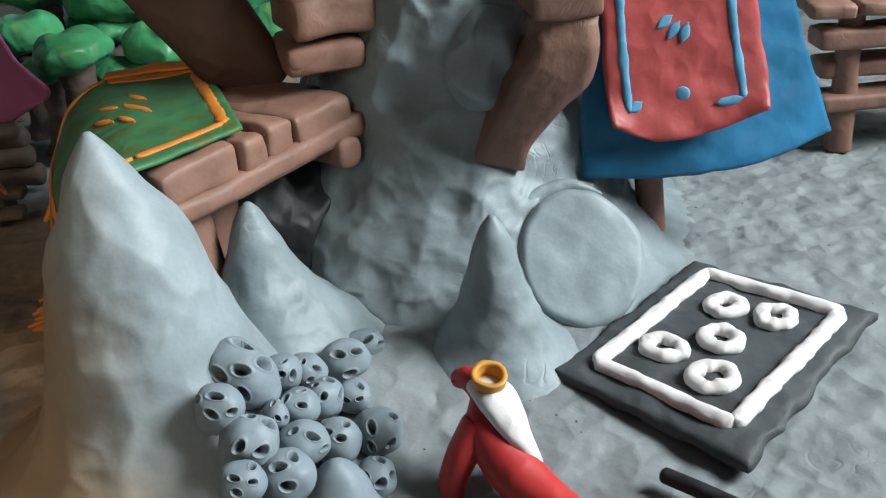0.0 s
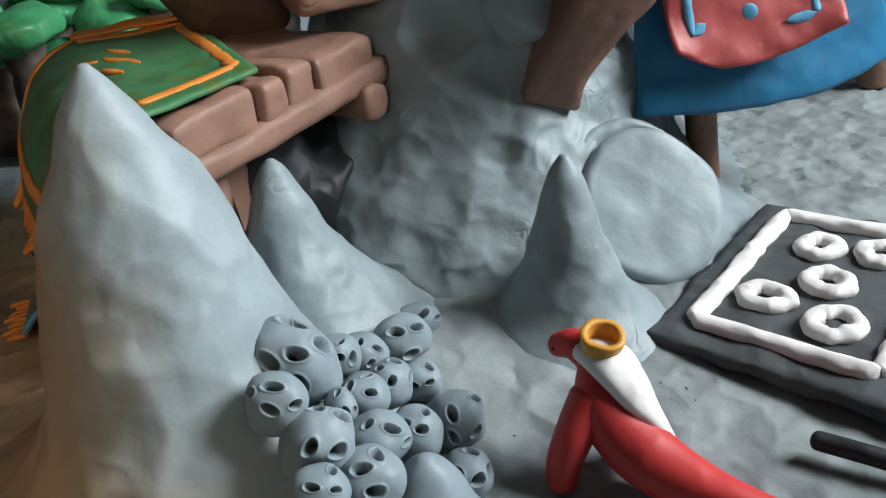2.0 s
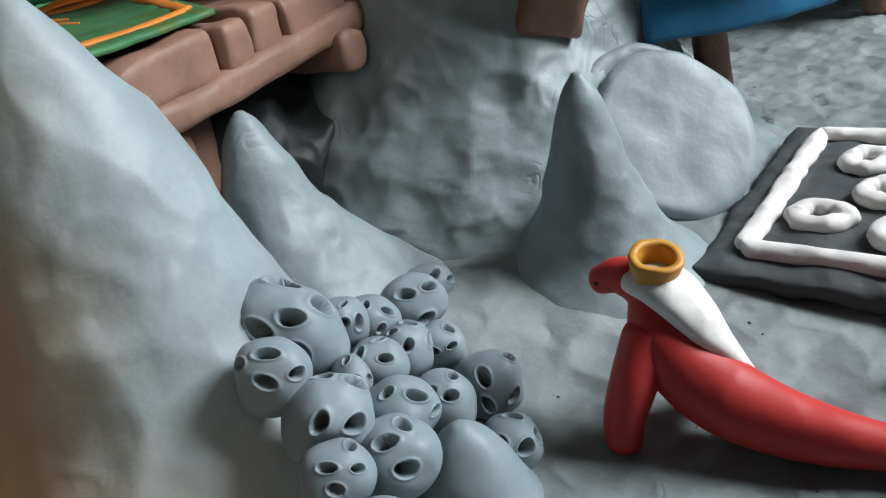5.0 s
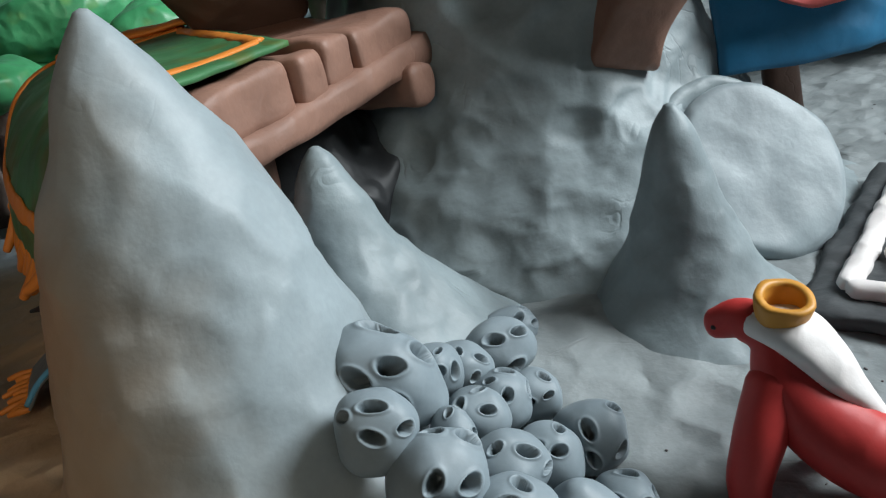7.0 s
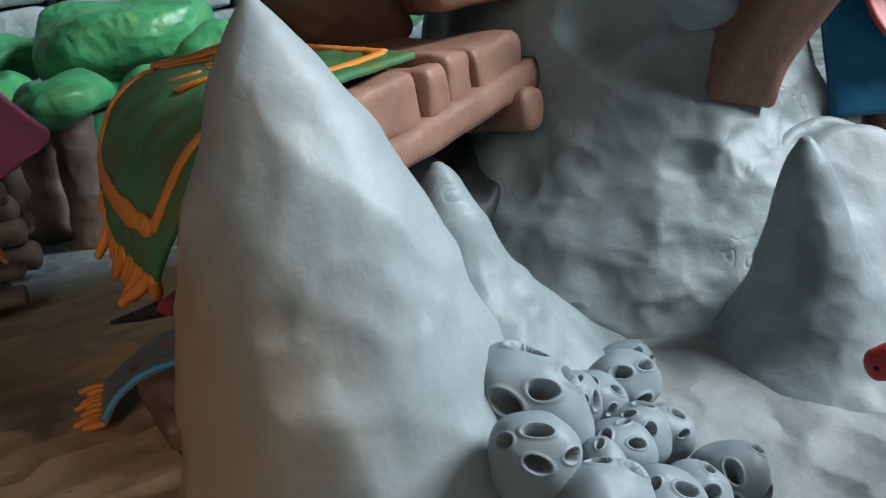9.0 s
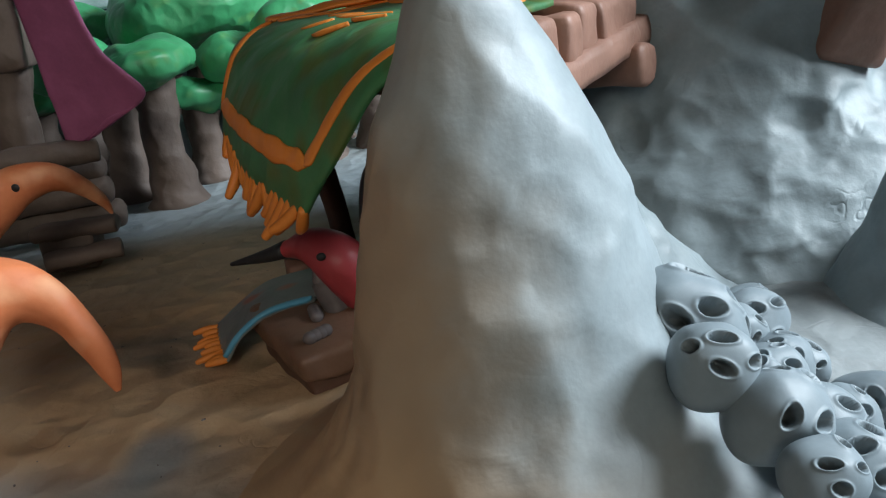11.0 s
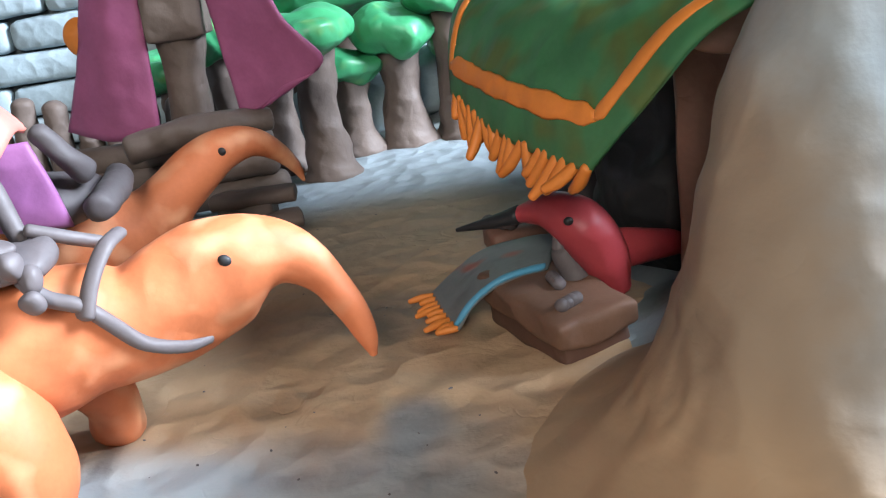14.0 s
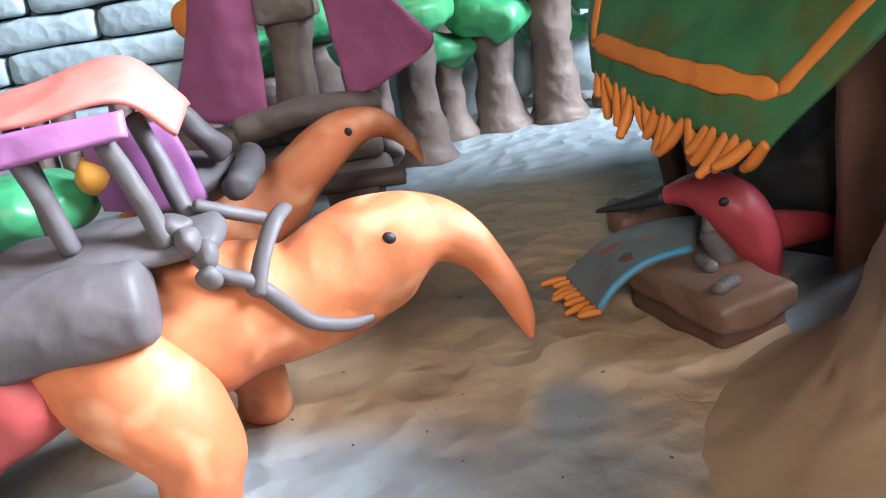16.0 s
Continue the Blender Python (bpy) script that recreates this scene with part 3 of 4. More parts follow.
# ---- pierced pebbles on the spire's flank ----
def pierced(center, rx, ry, seed, facing, holes=4, turn=None):
    """A clay pebble with finger holes that go deep into it."""
    rnd = random.Random(seed)
    f0 = Vector(facing).normalized()
    if turn:
        f0 = pose(0, 0, 0, *turn).to_3x3().inverted() @ f0
    dirs = []
    tries = 0
    while len(dirs) < holes and tries < 400:
        tries += 1
        d = (f0 + 0.8 * Vector((rnd.uniform(-1, 1), rnd.uniform(-1, 1), rnd.uniform(-1, 1)))).normalized()
        if d.dot(f0) > 0.66 and all(d.dot(e) < 0.80 for e, _, _ in dirs):
            t = d.cross(Vector((rnd.uniform(-1, 1), rnd.uniform(-1, 1), 1))).normalized()
            dirs.append((d, t, rnd.uniform(0.15, 0.225)))
    v, f = cube_grid(60)
    v = np.tan(v * np.pi / 4)
    v = v / np.linalg.norm(v, axis=1)[:, None]
    depth, rim = np.zeros(len(v)), np.zeros(len(v))
    for d, t, a in dirs:
        dd, tt = np.array(d), np.array(t)
        ss = np.cross(dd, tt)
        x, y, z = v @ tt, v @ ss, v @ dd
        r = np.where(z > 0, np.hypot(x / 1.35, y / 0.9), 9.0)
        k = np.clip((a - r) / (a * 0.24), 0, 1)
        depth = np.maximum(depth, k * k * (3 - 2 * k) * 0.80)
        rim = np.maximum(rim, 0.03 * np.exp(-((r - a * 1.12) / (a * 0.2)) ** 2))
    v = v * (1 - depth + rim)[:, None]
    geo = (v * np.array((rx, ry, 0.85 * min(rx, ry) + 0.15 * max(rx, ry))), f)
    geo = lumpy(geo, 0.0017, 0.011, seed)
    m = pose(*center, rnd.uniform(-12, 12), rnd.uniform(-12, 12), rnd.uniform(-25, 25)) if turn is None else pose(*center, *turn)
    return moved(geo, m)


PEBBLES = [
    (-0.0975, 0.3065, 0.0490, 0.0165, 0.0115), (-0.1014, 0.2817, 0.0505, 0.0098, 0.0098), (-0.0899, 0.2739, 0.0390, 0.0117, 0.0110),
    (-0.0850, 0.3211, 0.0395, 0.0078, 0.0088), (-0.0768, 0.3297, 0.0330, 0.0091, 0.0075), (-0.0836, 0.2948, 0.0370, 0.0053, 0.0060),
    (-0.0767, 0.3059, 0.0310, 0.0085, 0.0095), (-0.0684, 0.3188, 0.0255, 0.0090, 0.0092), (-0.0570, 0.3309, 0.0170, 0.0076, 0.0080),
    (-0.0632, 0.3511, 0.0230, 0.0120, 0.0096), (-0.0556, 0.3715, 0.0180, 0.0095, 0.0072), (-0.0729, 0.2878, 0.0265, 0.0102, 0.0092),
    (-0.0608, 0.3005, 0.0170, 0.0098, 0.0102), (-0.0455, 0.3140, 0.0100, 0.0100, 0.0108), (-0.0893, 0.2541, 0.0370, 0.0086, 0.0080),
    (-0.0763, 0.2666, 0.0280, 0.0106, 0.0104), (-0.0453, 0.2868, 0.0070, 0.0086, 0.0092), (-0.0965, 0.2321, 0.0300, 0.0090, 0.0080),
    (-0.0828, 0.2442, 0.0240, 0.0105, 0.0090)]
for i, (px, py, pz, prx, pry) in enumerate(PEBBLES):
    single("pierced_pebble", pierced((px, py, pz - 0.003), prx * 1.05, pry * 1.05, 40 + i, (0.25, -0.68, 0.70), 5 if i == 0 else (4 if i % 3 else 3), (0, 46, -8) if i == 0 else None), M_stone,
           "rounded blue-grey clay pebble pierced with deep holes", "pebble", "pierced pebbles on the slope")
stub = spire((-0.0585, 0.276), [(-0.006, 0.020), (0.004, 0.0155), (0.012, 0.0120), (0.019, 0.0075), (0.0235, 0.0022)], seg=40, n=30, amp=0.001, seed=7)
single("rock_spire", stub, M_stone, "stubby grey clay cone among the pierced pebbles", "rock", ROCKS)

# ---- the black rug with white rolls ----
rug = thing("rug", (0.119, 0.378, 0.0), "square dark grey clay rug with white coil frame and rings", "rug")
rug_net = surface([[(0.034, 0.353, 0.004), (0.070, 0.318, 0.003), (0.105, 0.281, 0.004)], [(0.080, 0.403, 0.003), (0.116, 0.368, 0.003), (0.152, 0.334, 0.003)], [(0.126, 0.453, 0.005), (0.164, 0.420, 0.004), (0.201, 0.387, 0.005)]])
UPM = 1.0 if normal_of(rug_net, 0.5, 0.5)[2] > 0 else -1.0
part("mat", cloth(rug_net, 0.0075, 50, 50, 0.0015, 3, 0.0022), M_slate, rug)
fr = [(0.12, 0.14), (0.11, 0.86), (0.90, 0.88), (0.90, 0.15)]
for i in range(4):
    a, b = fr[i], fr[(i + 1) % 4]
    mid1 = ((a[0] * 2 + b[0]) / 3 + 0.006 * (-1) ** i, (a[1] * 2 + b[1]) / 3 - 0.006)
    part("white_roll", ribbon(rug_net, [a, mid1, ((a[0] + 2 * b[0]) / 3, (a[1] + 2 * b[1]) / 3), b], 0.0044, 0.0034, 60, 12, i, 0.005 * UPM), M_white, rug)
for i, (u, v, r) in enumerate([(0.72, 0.385, 0.0080), (0.755, 0.63, 0.0084), (0.515, 0.51, 0.0088), (0.345, 0.335, 0.0089), (0.29, 0.63, 0.0094)]):
    p = rug_net(u, v)
    part("white_ring", ring_roll((p[0], p[1], 0.0085), r * 0.97, 0.0041, seed=i + 1, oval=0.9, turn=i * 0.9), M_white, rug)
single("black_rod", tube([(0.072, 0.2795, 0.004, 0.0034), (0.086, 0.268, 0.004, 0.0034), (0.104, 0.252, 0.004, 0.0034)]), M_black, "short round black clay rod on the ground", "rod")


# ---- small figure with a pot on its head ----
def shaped(pieces):
    """Joins pieces of several materials into one mesh: (geo, slot)."""
    geo = join(*[g for g, _ in pieces])
    return geo, [s for g, s in pieces for _ in g[1]]


def cup(center, r, h, wall, m):
    prof = [(0.55 * r, 0), (0.75 * r, 0.08 * h), (0.93 * r, 0.5 * h), (r, 0.9 * h), (0.97 * r, h), (r - wall, h), (r - wall * 1.15, 0.88 * h), (0.62 * r, 0.35 * h), (0.1 * r, 0.28 * h)]
    seg = 28
    v = [(pr * math.cos(2 * math.pi * j / seg), pr * math.sin(2 * math.pi * j / seg), pz) for pr, pz in prof for j in range(seg)]
    f = [(i * seg + j, i * seg + (j + 1) % seg, (i + 1) * seg + (j + 1) % seg, (i + 1) * seg + j) for i in range(len(prof) - 1) for j in range(seg)]
    f += [tuple(range(seg - 1, -1, -1)), tuple(range((len(prof) - 1) * seg, len(prof) * seg))]
    g = lumpy((np.array(v), f), 0.0005, 0.006, 3)
    g = moved(g, m)
    return g[0] + np.array(center), f


fig, slots = shaped([
    (tube([(-0.0105, 0.3095, 0.0385, 0.0042), (-0.005, 0.305, 0.0405, 0.0056), (-0.0005, 0.2985, 0.037, 0.0062), (-0.0005, 0.292, 0.028, 0.0085), (0.003, 0.287, 0.020, 0.0100),
           (0.011, 0.278, 0.0125, 0.0108), (0.022, 0.267, 0.008, 0.0092), (0.036, 0.255, 0.006, 0.0068), (0.060, 0.240, 0.004, 0.003)], 50, 20), 0),
    (tube([(-0.004, 0.2915, 0.0275, 0.0072), (-0.0105, 0.2870, 0.0175, 0.0068), (-0.0148, 0.2850, 0.008, 0.0060), (-0.0160, 0.2838, 0.001, 0.0052)], 20, 14), 0),
    (tube([(0.007, 0.294, 0.024, 0.006), (0.012, 0.293, 0.013, 0.005), (0.014, 0.292, 0.002, 0.0045)], 16, 14), 0),
    (tube([(-0.0030, 0.3015, 0.0410, 0.0056, 0.004), (0.0035, 0.2940, 0.0400, 0.0088, 0.0054), (0.0085, 0.2885, 0.0335, 0.0078, 0.005), (0.0125, 0.2845, 0.0265, 0.0058, 0.004), (0.0165, 0.2815, 0.0205, 0.0040, 0.0028), (0.0195, 0.2795, 0.0170, 0.0020, 0.0016)], 34, 16), 1),
    (cup((0.0010, 0.2975, 0.0405), 0.0074, 0.0098, 0.0022, pose(0, 0, 0, 14, 6, 0)), 2),
    (blob((-0.0118, 0.3062, 0.0395), (0.0016, 0.0009, 0.0009), n=6), 3)])
fig = (fig[0] + np.array((0.002, -0.0015, -0.0015)), fig[1])
single("clay_figurine", fig, [M_red, M_white, M_gold, M_black], "red clay animal figurine with white cape and yellow pot", "figurine", slots=slots)

# ---- the wooden platform ----
platform = thing("wooden_platform", (-0.13, 0.44, 0.0), "brown clay wood platform of thick notched planks on posts", "platform")
EDGE, INTO = Vector((0.531, 0.847, 0)), Vector((-0.847, 0.531, 0))
A0 = Vector((-0.129, 0.352, 0))
run = 0.0
for i, (w, ln, drop) in enumerate([(0.047, 0.040, 0.0), (0.018, 0.062, 0.001), (0.020, 0.072, 0.0), (0.047, 0.100, 0.002)]):
    c = A0 + EDGE * (run + w / 2) + INTO * (ln / 2 - 0.001 * (i % 2))
    part("plank", slab((ln, w - 0.0015, 0.018), 0.0036, turn_to(INTO, (c.x, c.y, 0.1085 - drop)), n=10, amp=0.0022, lump=0.018, seed=10 + i), M_brown, platform)
    run += w
low_a, low_b = A0 + EDGE * -0.001 + INTO * 0.006, A0 + EDGE * 0.137 + INTO * 0.004
part("edge_beam", lumpy(tube([(low_a.x, low_a.y, 0.0965, 0.0085, 0.0058), ((low_a.x + low_b.x) / 2, (low_a.y + low_b.y) / 2, 0.0965, 0.0085, 0.0056), (low_b.x, low_b.y, 0.0970, 0.0085, 0.0066)], 24, 16, square=0.7), 0.0015, 0.02, 4), M_brown, platform)
part("cross_log", lumpy(tube([(-0.062, 0.448, 0.087, 0.0085), (-0.085, 0.470, 0.087, 0.0088), (-0.115, 0.50, 0.087, 0.009)], 16, 16, square=0.35), 0.0015, 0.015, 6), M_brown, platform)
part("deck", slab((0.050, 0.12, 0.014), 0.004, turn_to(INTO, (-0.132, 0.462, 0.1035)), n=8, amp=0.0015, seed=9), M_brown, platform)
part("leg", lumpy(tube([(-0.127, 0.385, 0.0, 0.0115), (-0.131, 0.381, 0.05, 0.0105), (-0.135, 0.377, 0.092, 0.011)], 14, 16, square=0.8), 0.001, 0.02, 2), M_brown, platform)
part("leg", lumpy(tube([(-0.190, 0.506, 0.0, 0.0045), (-0.195, 0.515, 0.045, 0.0055), (-0.205, 0.528, 0.099, 0.006)], 14, 14, square=0.5), 0.001, 0.02, 3), M_brown2, platform)
part("leg", lumpy(tube([(-0.140, 0.425, 0.0, 0.015), (-0.139, 0.428, 0.05, 0.0145), (-0.138, 0.430, 0.099, 0.015)], 14, 16, square=0.8), 0.001, 0.02, 8), M_brown, platform)

hut = thing("wooden_hut", (-0.10, 0.49, 0.117), "brown clay wood hut of stacked beams on the platform", "hut")
part("wall_slab", lumpy(tube([(-0.114, 0.497, 0.114, 0.019, 0.012), (-0.128, 0.490, 0.140, 0.024, 0.013), (-0.160, 0.480, 0.20, 0.030, 0.013)], 16, 20, up=(0, 1, 0), square=0.45), 0.002, 0.03, 5), M_brown2, hut, "dark brown leaning slab")
part("beam", slab((0.044, 0.05, 0.017), 0.005, pose(-0.076, 0.486, 0.1335, 0, 0, 18), amp=0.002, seed=21), M_brown, hut)
part("beam", slab((0.05, 0.05, 0.022), 0.005, pose(-0.070, 0.487, 0.1560, 0, 0, 24), amp=0.002, seed=22), M_brown, hut)
part("beam", slab((0.05, 0.05, 0.02), 0.005, pose(-0.075, 0.49, 0.175, 0, 0, 10), amp=0.002, seed=23), M_brown, hut)
part("beam", slab((0.10, 0.05, 0.02), 0.005, pose(-0.10, 0.49, 0.192, 0, 0, 10), amp=0.002, seed=24), M_brown2, hut)

# unseen slab above the beams, added to shade the hut and tower
part("shade_roof", slab((0.15, 0.13, 0.016), 0.005, pose(-0.108, 0.492, 0.2115, 0, 0, 10), amp=0.003, seed=25), M_brown2, hut)

# ---- the green blanket ----
R0, R1, F0, F1 = (-0.104, 0.403, 0.1200), (-0.152, 0.528, 0.1185), (-0.140, 0.342, 0.1215), (-0.209, 0.513, 0.1160)
G0, G1 = (-0.1935, 0.378, 0.0695), (-0.228, 0.471, 0.0815)


def lerp(a, b, t, lift=(0, 0, 0)):
    return tuple(x + (y - x) * t + l for x, y, l in zip(a, b, lift))


def row(a, b, la=(0, 0, 0), lb=(0, 0, 0), lm=(0, 0, 0)):
    return [lerp(a, b, 0, la), lerp(a, b, 0.33, lm), lerp(a, b, 0.66, lm), lerp(a, b, 1, lb)]


blanket_net = surface([row(R0, R1), row(lerp(R0, F0, 0.5), lerp(R1, F1, 0.5)), row(F0, F1, (0, 0.002, 0.001), (0, 0, 0.001), (0.002, 0, 0.001)),
                       row(lerp(F0, G0, 0.33, (-0.006, -0.003, 0.006)), lerp(F1, G1, 0.33, (-0.006, -0.003, 0.006))),
                       row(lerp(F0, G0, 0.66, (-0.004, -0.002, 0.003)), lerp(F1, G1, 0.66, (-0.005, -0.002, 0.003)), lm=(-0.004, -0.002, 0.0)), row(G0, G1, lm=(-0.003, -0.002, -0.002))])
blanket = thing("blanket", (-0.16, 0.43, 0.06), "green clay blanket with orange borders draped over the platform", "blanket")
part("sheet", cloth(blanket_net, 0.0034, 60, 40, 0.0008, 5), M_green, blanket)
nb = normal_of(blanket_net, 0.2, 0.5)
UPS = 0.0017 if nb[2] > 0 else -0.0017
for i, (path, half) in enumerate([([(0.06, 0.09), (0.2, 0.085), (0.36, 0.07)], 0.0024), ([(0.055, 0.09), (0.055, 0.4), (0.06, 0.86)], 0.0032), ([(0.03, 0.92), (0.2, 0.91), (0.38, 0.93)], 0.0062),
                                  ([(0.37, 0.07), (0.55, 0.085), (0.72, 0.09), (0.855, 0.10)], 0.0026), ([(0.39, 0.95), (0.6, 0.94), (0.87, 0.94)], 0.0020), ([(0.85, 0.10), (0.85, 0.4), (0.845, 0.7), (0.845, 0.94)], 0.0038)]):
    part("border", ribbon(blanket_net, path, half, 0.0010, 44, 10, i, UPS), M_orange, blanket, "orange clay strip")
part("back_band", lumpy(tube([(-0.207, 0.514, 0.1190, 0.007, 0.0016), (-0.180, 0.519, 0.1212, 0.009, 0.0018), (-0.148, 0.516, 0.1225, 0.009, 0.0018)], 24, 14), 0.001, 0.012, 6), M_orange, blanket, "wide orange clay band")
for i, (u, v, du, dv) in enumerate([(0.30, 0.66, 0.03, 0.05), (0.33, 0.56, 0.03, 0.05), (0.36, 0.44, 0.025, 0.05), (0.42, 0.62, 0.04, 0.03), (0.45, 0.50, 0.04, 0.035), (0.29, 0.50, 0.02, 0.05)]):
    part("leaf_mark", ribbon(blanket_net, [(u - du, v - dv), (u, v), (u + du, v + dv)], 0.0028, 0.0009, 16, 10, i, UPS, True), M_orange, blanket, "orange leaf-shaped mark")
rnd = random.Random(5)
for i in range(19):
    v = 0.02 + i * 0.052 + rnd.uniform(-0.012, 0.012)
    if v > 1:
        break
    p = blanket_net(1.0, v)
    d = Vector(blanket_net(1.0, v) - blanket_net(0.9, v)).normalized()
    d = (d + Vector((rnd.uniform(-0.7, 0.5), rnd.uniform(-0.6, 0.6), rnd.uniform(-0.8, 0.0)))).normalized()
    ln = rnd.uniform(0.007, 0.014)
    q = [Vector(p) - d * 0.002, Vector(p) + d * ln * 0.5, Vector(p) + d * ln]
    part("tassel", tube([(*q[0], 0.0019), (*(q[1] + Vector((0, 0, -0.001))), 0.0022), (*q[2], 0.0016)], 8, 8), M_orange, blanket, "orange clay tassel")

# ---- the bracket with hanging cloths ----
bracket = thing("wooden_bracket", (0.02, 0.446, 0.07), "bent brown clay wood bracket on the rock tower", "bracket")
part("brace", lumpy(tube([(0.0185, 0.452, 0.083, 0.0140, 0.013), (0.0235, 0.446, 0.097, 0.0130, 0.0130), (0.036, 0.440, 0.118, 0.0150, 0.014), (0.0490, 0.437, 0.137, 0.0175, 0.015), (0.0500, 0.440, 0.151, 0.0175, 0.015)], 30, 24, up=(0, 1, 0.3), square=0.95), 0.0016, 0.022, 3), M_brown, bracket)
part("cap_beam", slab((0.036, 0.06, 0.022), 0.004, pose(0.049, 0.452, 0.1655, 0, 0, 6), amp=0.0018, seed=31), M_brown, bracket)
part("crossbar", lumpy(tube([(0.045, 0.468, 0.1655, 0.0075), (0.12, 0.484, 0.166, 0.0075), (0.195, 0.503, 0.166, 0.008)], 20, 14, square=0.4), 0.001, 0.02, 4), M_brown, bracket)
part("post", lumpy(tube([(0.112, 0.501, 0.002, 0.0085), (0.107, 0.499, 0.06, 0.008), (0.100, 0.492, 0.163, 0.008)], 20, 14, square=0.5), 0.001, 0.02, 5), M_brown, bracket)
blue_net = surface([[(0.068, 0.477, 0.160), (0.105, 0.482, 0.160), (0.145, 0.492, 0.160), (0.180, 0.500, 0.158)],
                    [(0.066, 0.474, 0.125), (0.107, 0.478, 0.122), (0.152, 0.487, 0.120), (0.190, 0.499, 0.122)],
                    [(0.064, 0.467, 0.090), (0.110, 0.468, 0.088), (0.158, 0.480, 0.086), (0.202, 0.500, 0.092)],
                    [(0.063, 0.461, 0.058), (0.112, 0.462, 0.055), (0.164, 0.474, 0.055), (0.214, 0.500, 0.062)]])
blue = thing("hanging_cloth", (0.14, 0.48, 0.055), "large blue clay cloth hanging from the bracket's crossbar", "cloth", "hanging clay cloths")
part("sheet", cloth(blue_net, 0.0034, 40, 40, 0.0008, 8, 0.0008), M_blue, blue)
red_net = surface([[(0.072, 0.466, 0.166), (0.098, 0.470, 0.168), (0.126, 0.474, 0.168), (0.153, 0.478, 0.166)],
                   [(0.074, 0.463, 0.135), (0.100, 0.466, 0.134), (0.130, 0.470, 0.133), (0.158, 0.473, 0.133)],
                   [(0.076, 0.459, 0.105), (0.103, 0.462, 0.102), (0.134, 0.465, 0.102), (0.163, 0.466, 0.106)],
                   [(0.078, 0.449, 0.091), (0.103, 0.455, 0.079), (0.136, 0.457, 0.083), (0.161, 0.453, 0.095)]])
redc = thing("hanging_cloth", (0.12, 0.46, 0.08), "brick red clay cloth with blue trim hanging over the blue one", "cloth", "hanging clay cloths")
part("sheet", cloth(red_net, 0.0034, 40, 40, 0.0010, 9, 0.0012), M_rose, redc)
nr = normal_of(red_net, 0.5, 0.5)
UPR = 0.0017 if nr[1] < 0 else -0.0017
for i, path in enumerate([[(0.05, 0.13), (0.4, 0.13), (0.80, 0.14)], [(0.05, 0.83), (0.4, 0.83), (0.78, 0.84)]]):
    part("trim", ribbon(red_net, path, 0.0024, 0.0010, 40, 10, i, UPR), M_sky, redc, "light blue clay strip")
for i, (a, b) in enumerate([((0.30, 0.36), (0.24, 0.46)), ((0.36, 0.42), (0.27, 0.50)), ((0.38, 0.50), (0.28, 0.55)), ((0.79, 0.14), (0.70, 0.23)), ((0.78, 0.84), (0.76, 0.66))]):
    part("leaf_mark", ribbon(red_net, [a, ((a[0] + b[0]) / 2, (a[1] + b[1]) / 2), b], 0.0028, 0.0010, 16, 10, i, UPR, True), M_sky, redc, "light blue leaf-shaped mark")
dp = red_net(0.66, 0.48)
part("dot", blob(dp + nr * UPR, (0.0042, 0.0012, 0.0042), n=8), M_sky, redc, "round light blue dot")

# ---- far wooden rack behind the rug ----
rack = thing("wooden_rack", (0.32, 0.64, 0.0), "brown clay wood rack of stacked planks on posts", "rack")
for i, (z, th, x0, dy) in enumerate([(0.036, 0.013, 0.252, 0.0), (0.058, 0.013, 0.256, 0.004), (0.082, 0.015, 0.248, -0.002)]):
    part("plank", slab((0.20, 0.03, th), 0.004, pose(x0 + 0.10, 0.635 + dy, z, 0, 0, 3 - 4 * (i % 2)), amp=0.002, seed=50 + i), M_brown, rack)
for i in range(6):
    part("slat", slab((0.03, 0.08, 0.010), 0.003, pose(0.258 + i * 0.033, 0.650, 0.103, 0, 0, -6), n=5, amp=0.0015, seed=60 + i), M_brown, rack)
for x in (0.275, 0.40):
    part("post", lumpy(tube([(x, 0.628, 0.0, 0.010), (x, 0.63, 0.05, 0.009), (x, 0.632, 0.098, 0.009)], 10, 12, square=0.5), 0.001, 0.02, 7), M_brown, rack)


# ---- mushroom-shaped trees ----
def mushroom(x, y, cap_z, cap_r, seed, stem_r=0.011, flat=0.46, lean=(0.0, 0.0)):
    ob = thing("clay_tree", (x, y, 0.0), "clay tree with a pinched green cap on a grey-brown trunk", "tree", "green-capped clay trees")
    top = cap_z - cap_r * flat * 0.5
    stem = tube([(x - lean[0], y - lean[1], -0.004, stem_r * 1.5), (x - lean[0] * 0.8, y - lean[1] * 0.8, 0.008, stem_r * 1.12), (x - lean[0] * 0.4, y, top * 0.55, stem_r * 0.9), (x, y, top, stem_r * 1.1)], 16, 12)
    part("trunk", lumpy(stem, 0.0035, 0.013, seed), M_taupe, ob)
    part("cap", blob((x, y, cap_z), (cap_r, cap_r * 0.9, cap_r * flat), pose(0, 0, 0, 6 * math.sin(seed), 6 * math.cos(seed), seed * 40), 18, cap_r * 0.22, cap_r * 0.7, seed, 1.15), M_cap, ob)


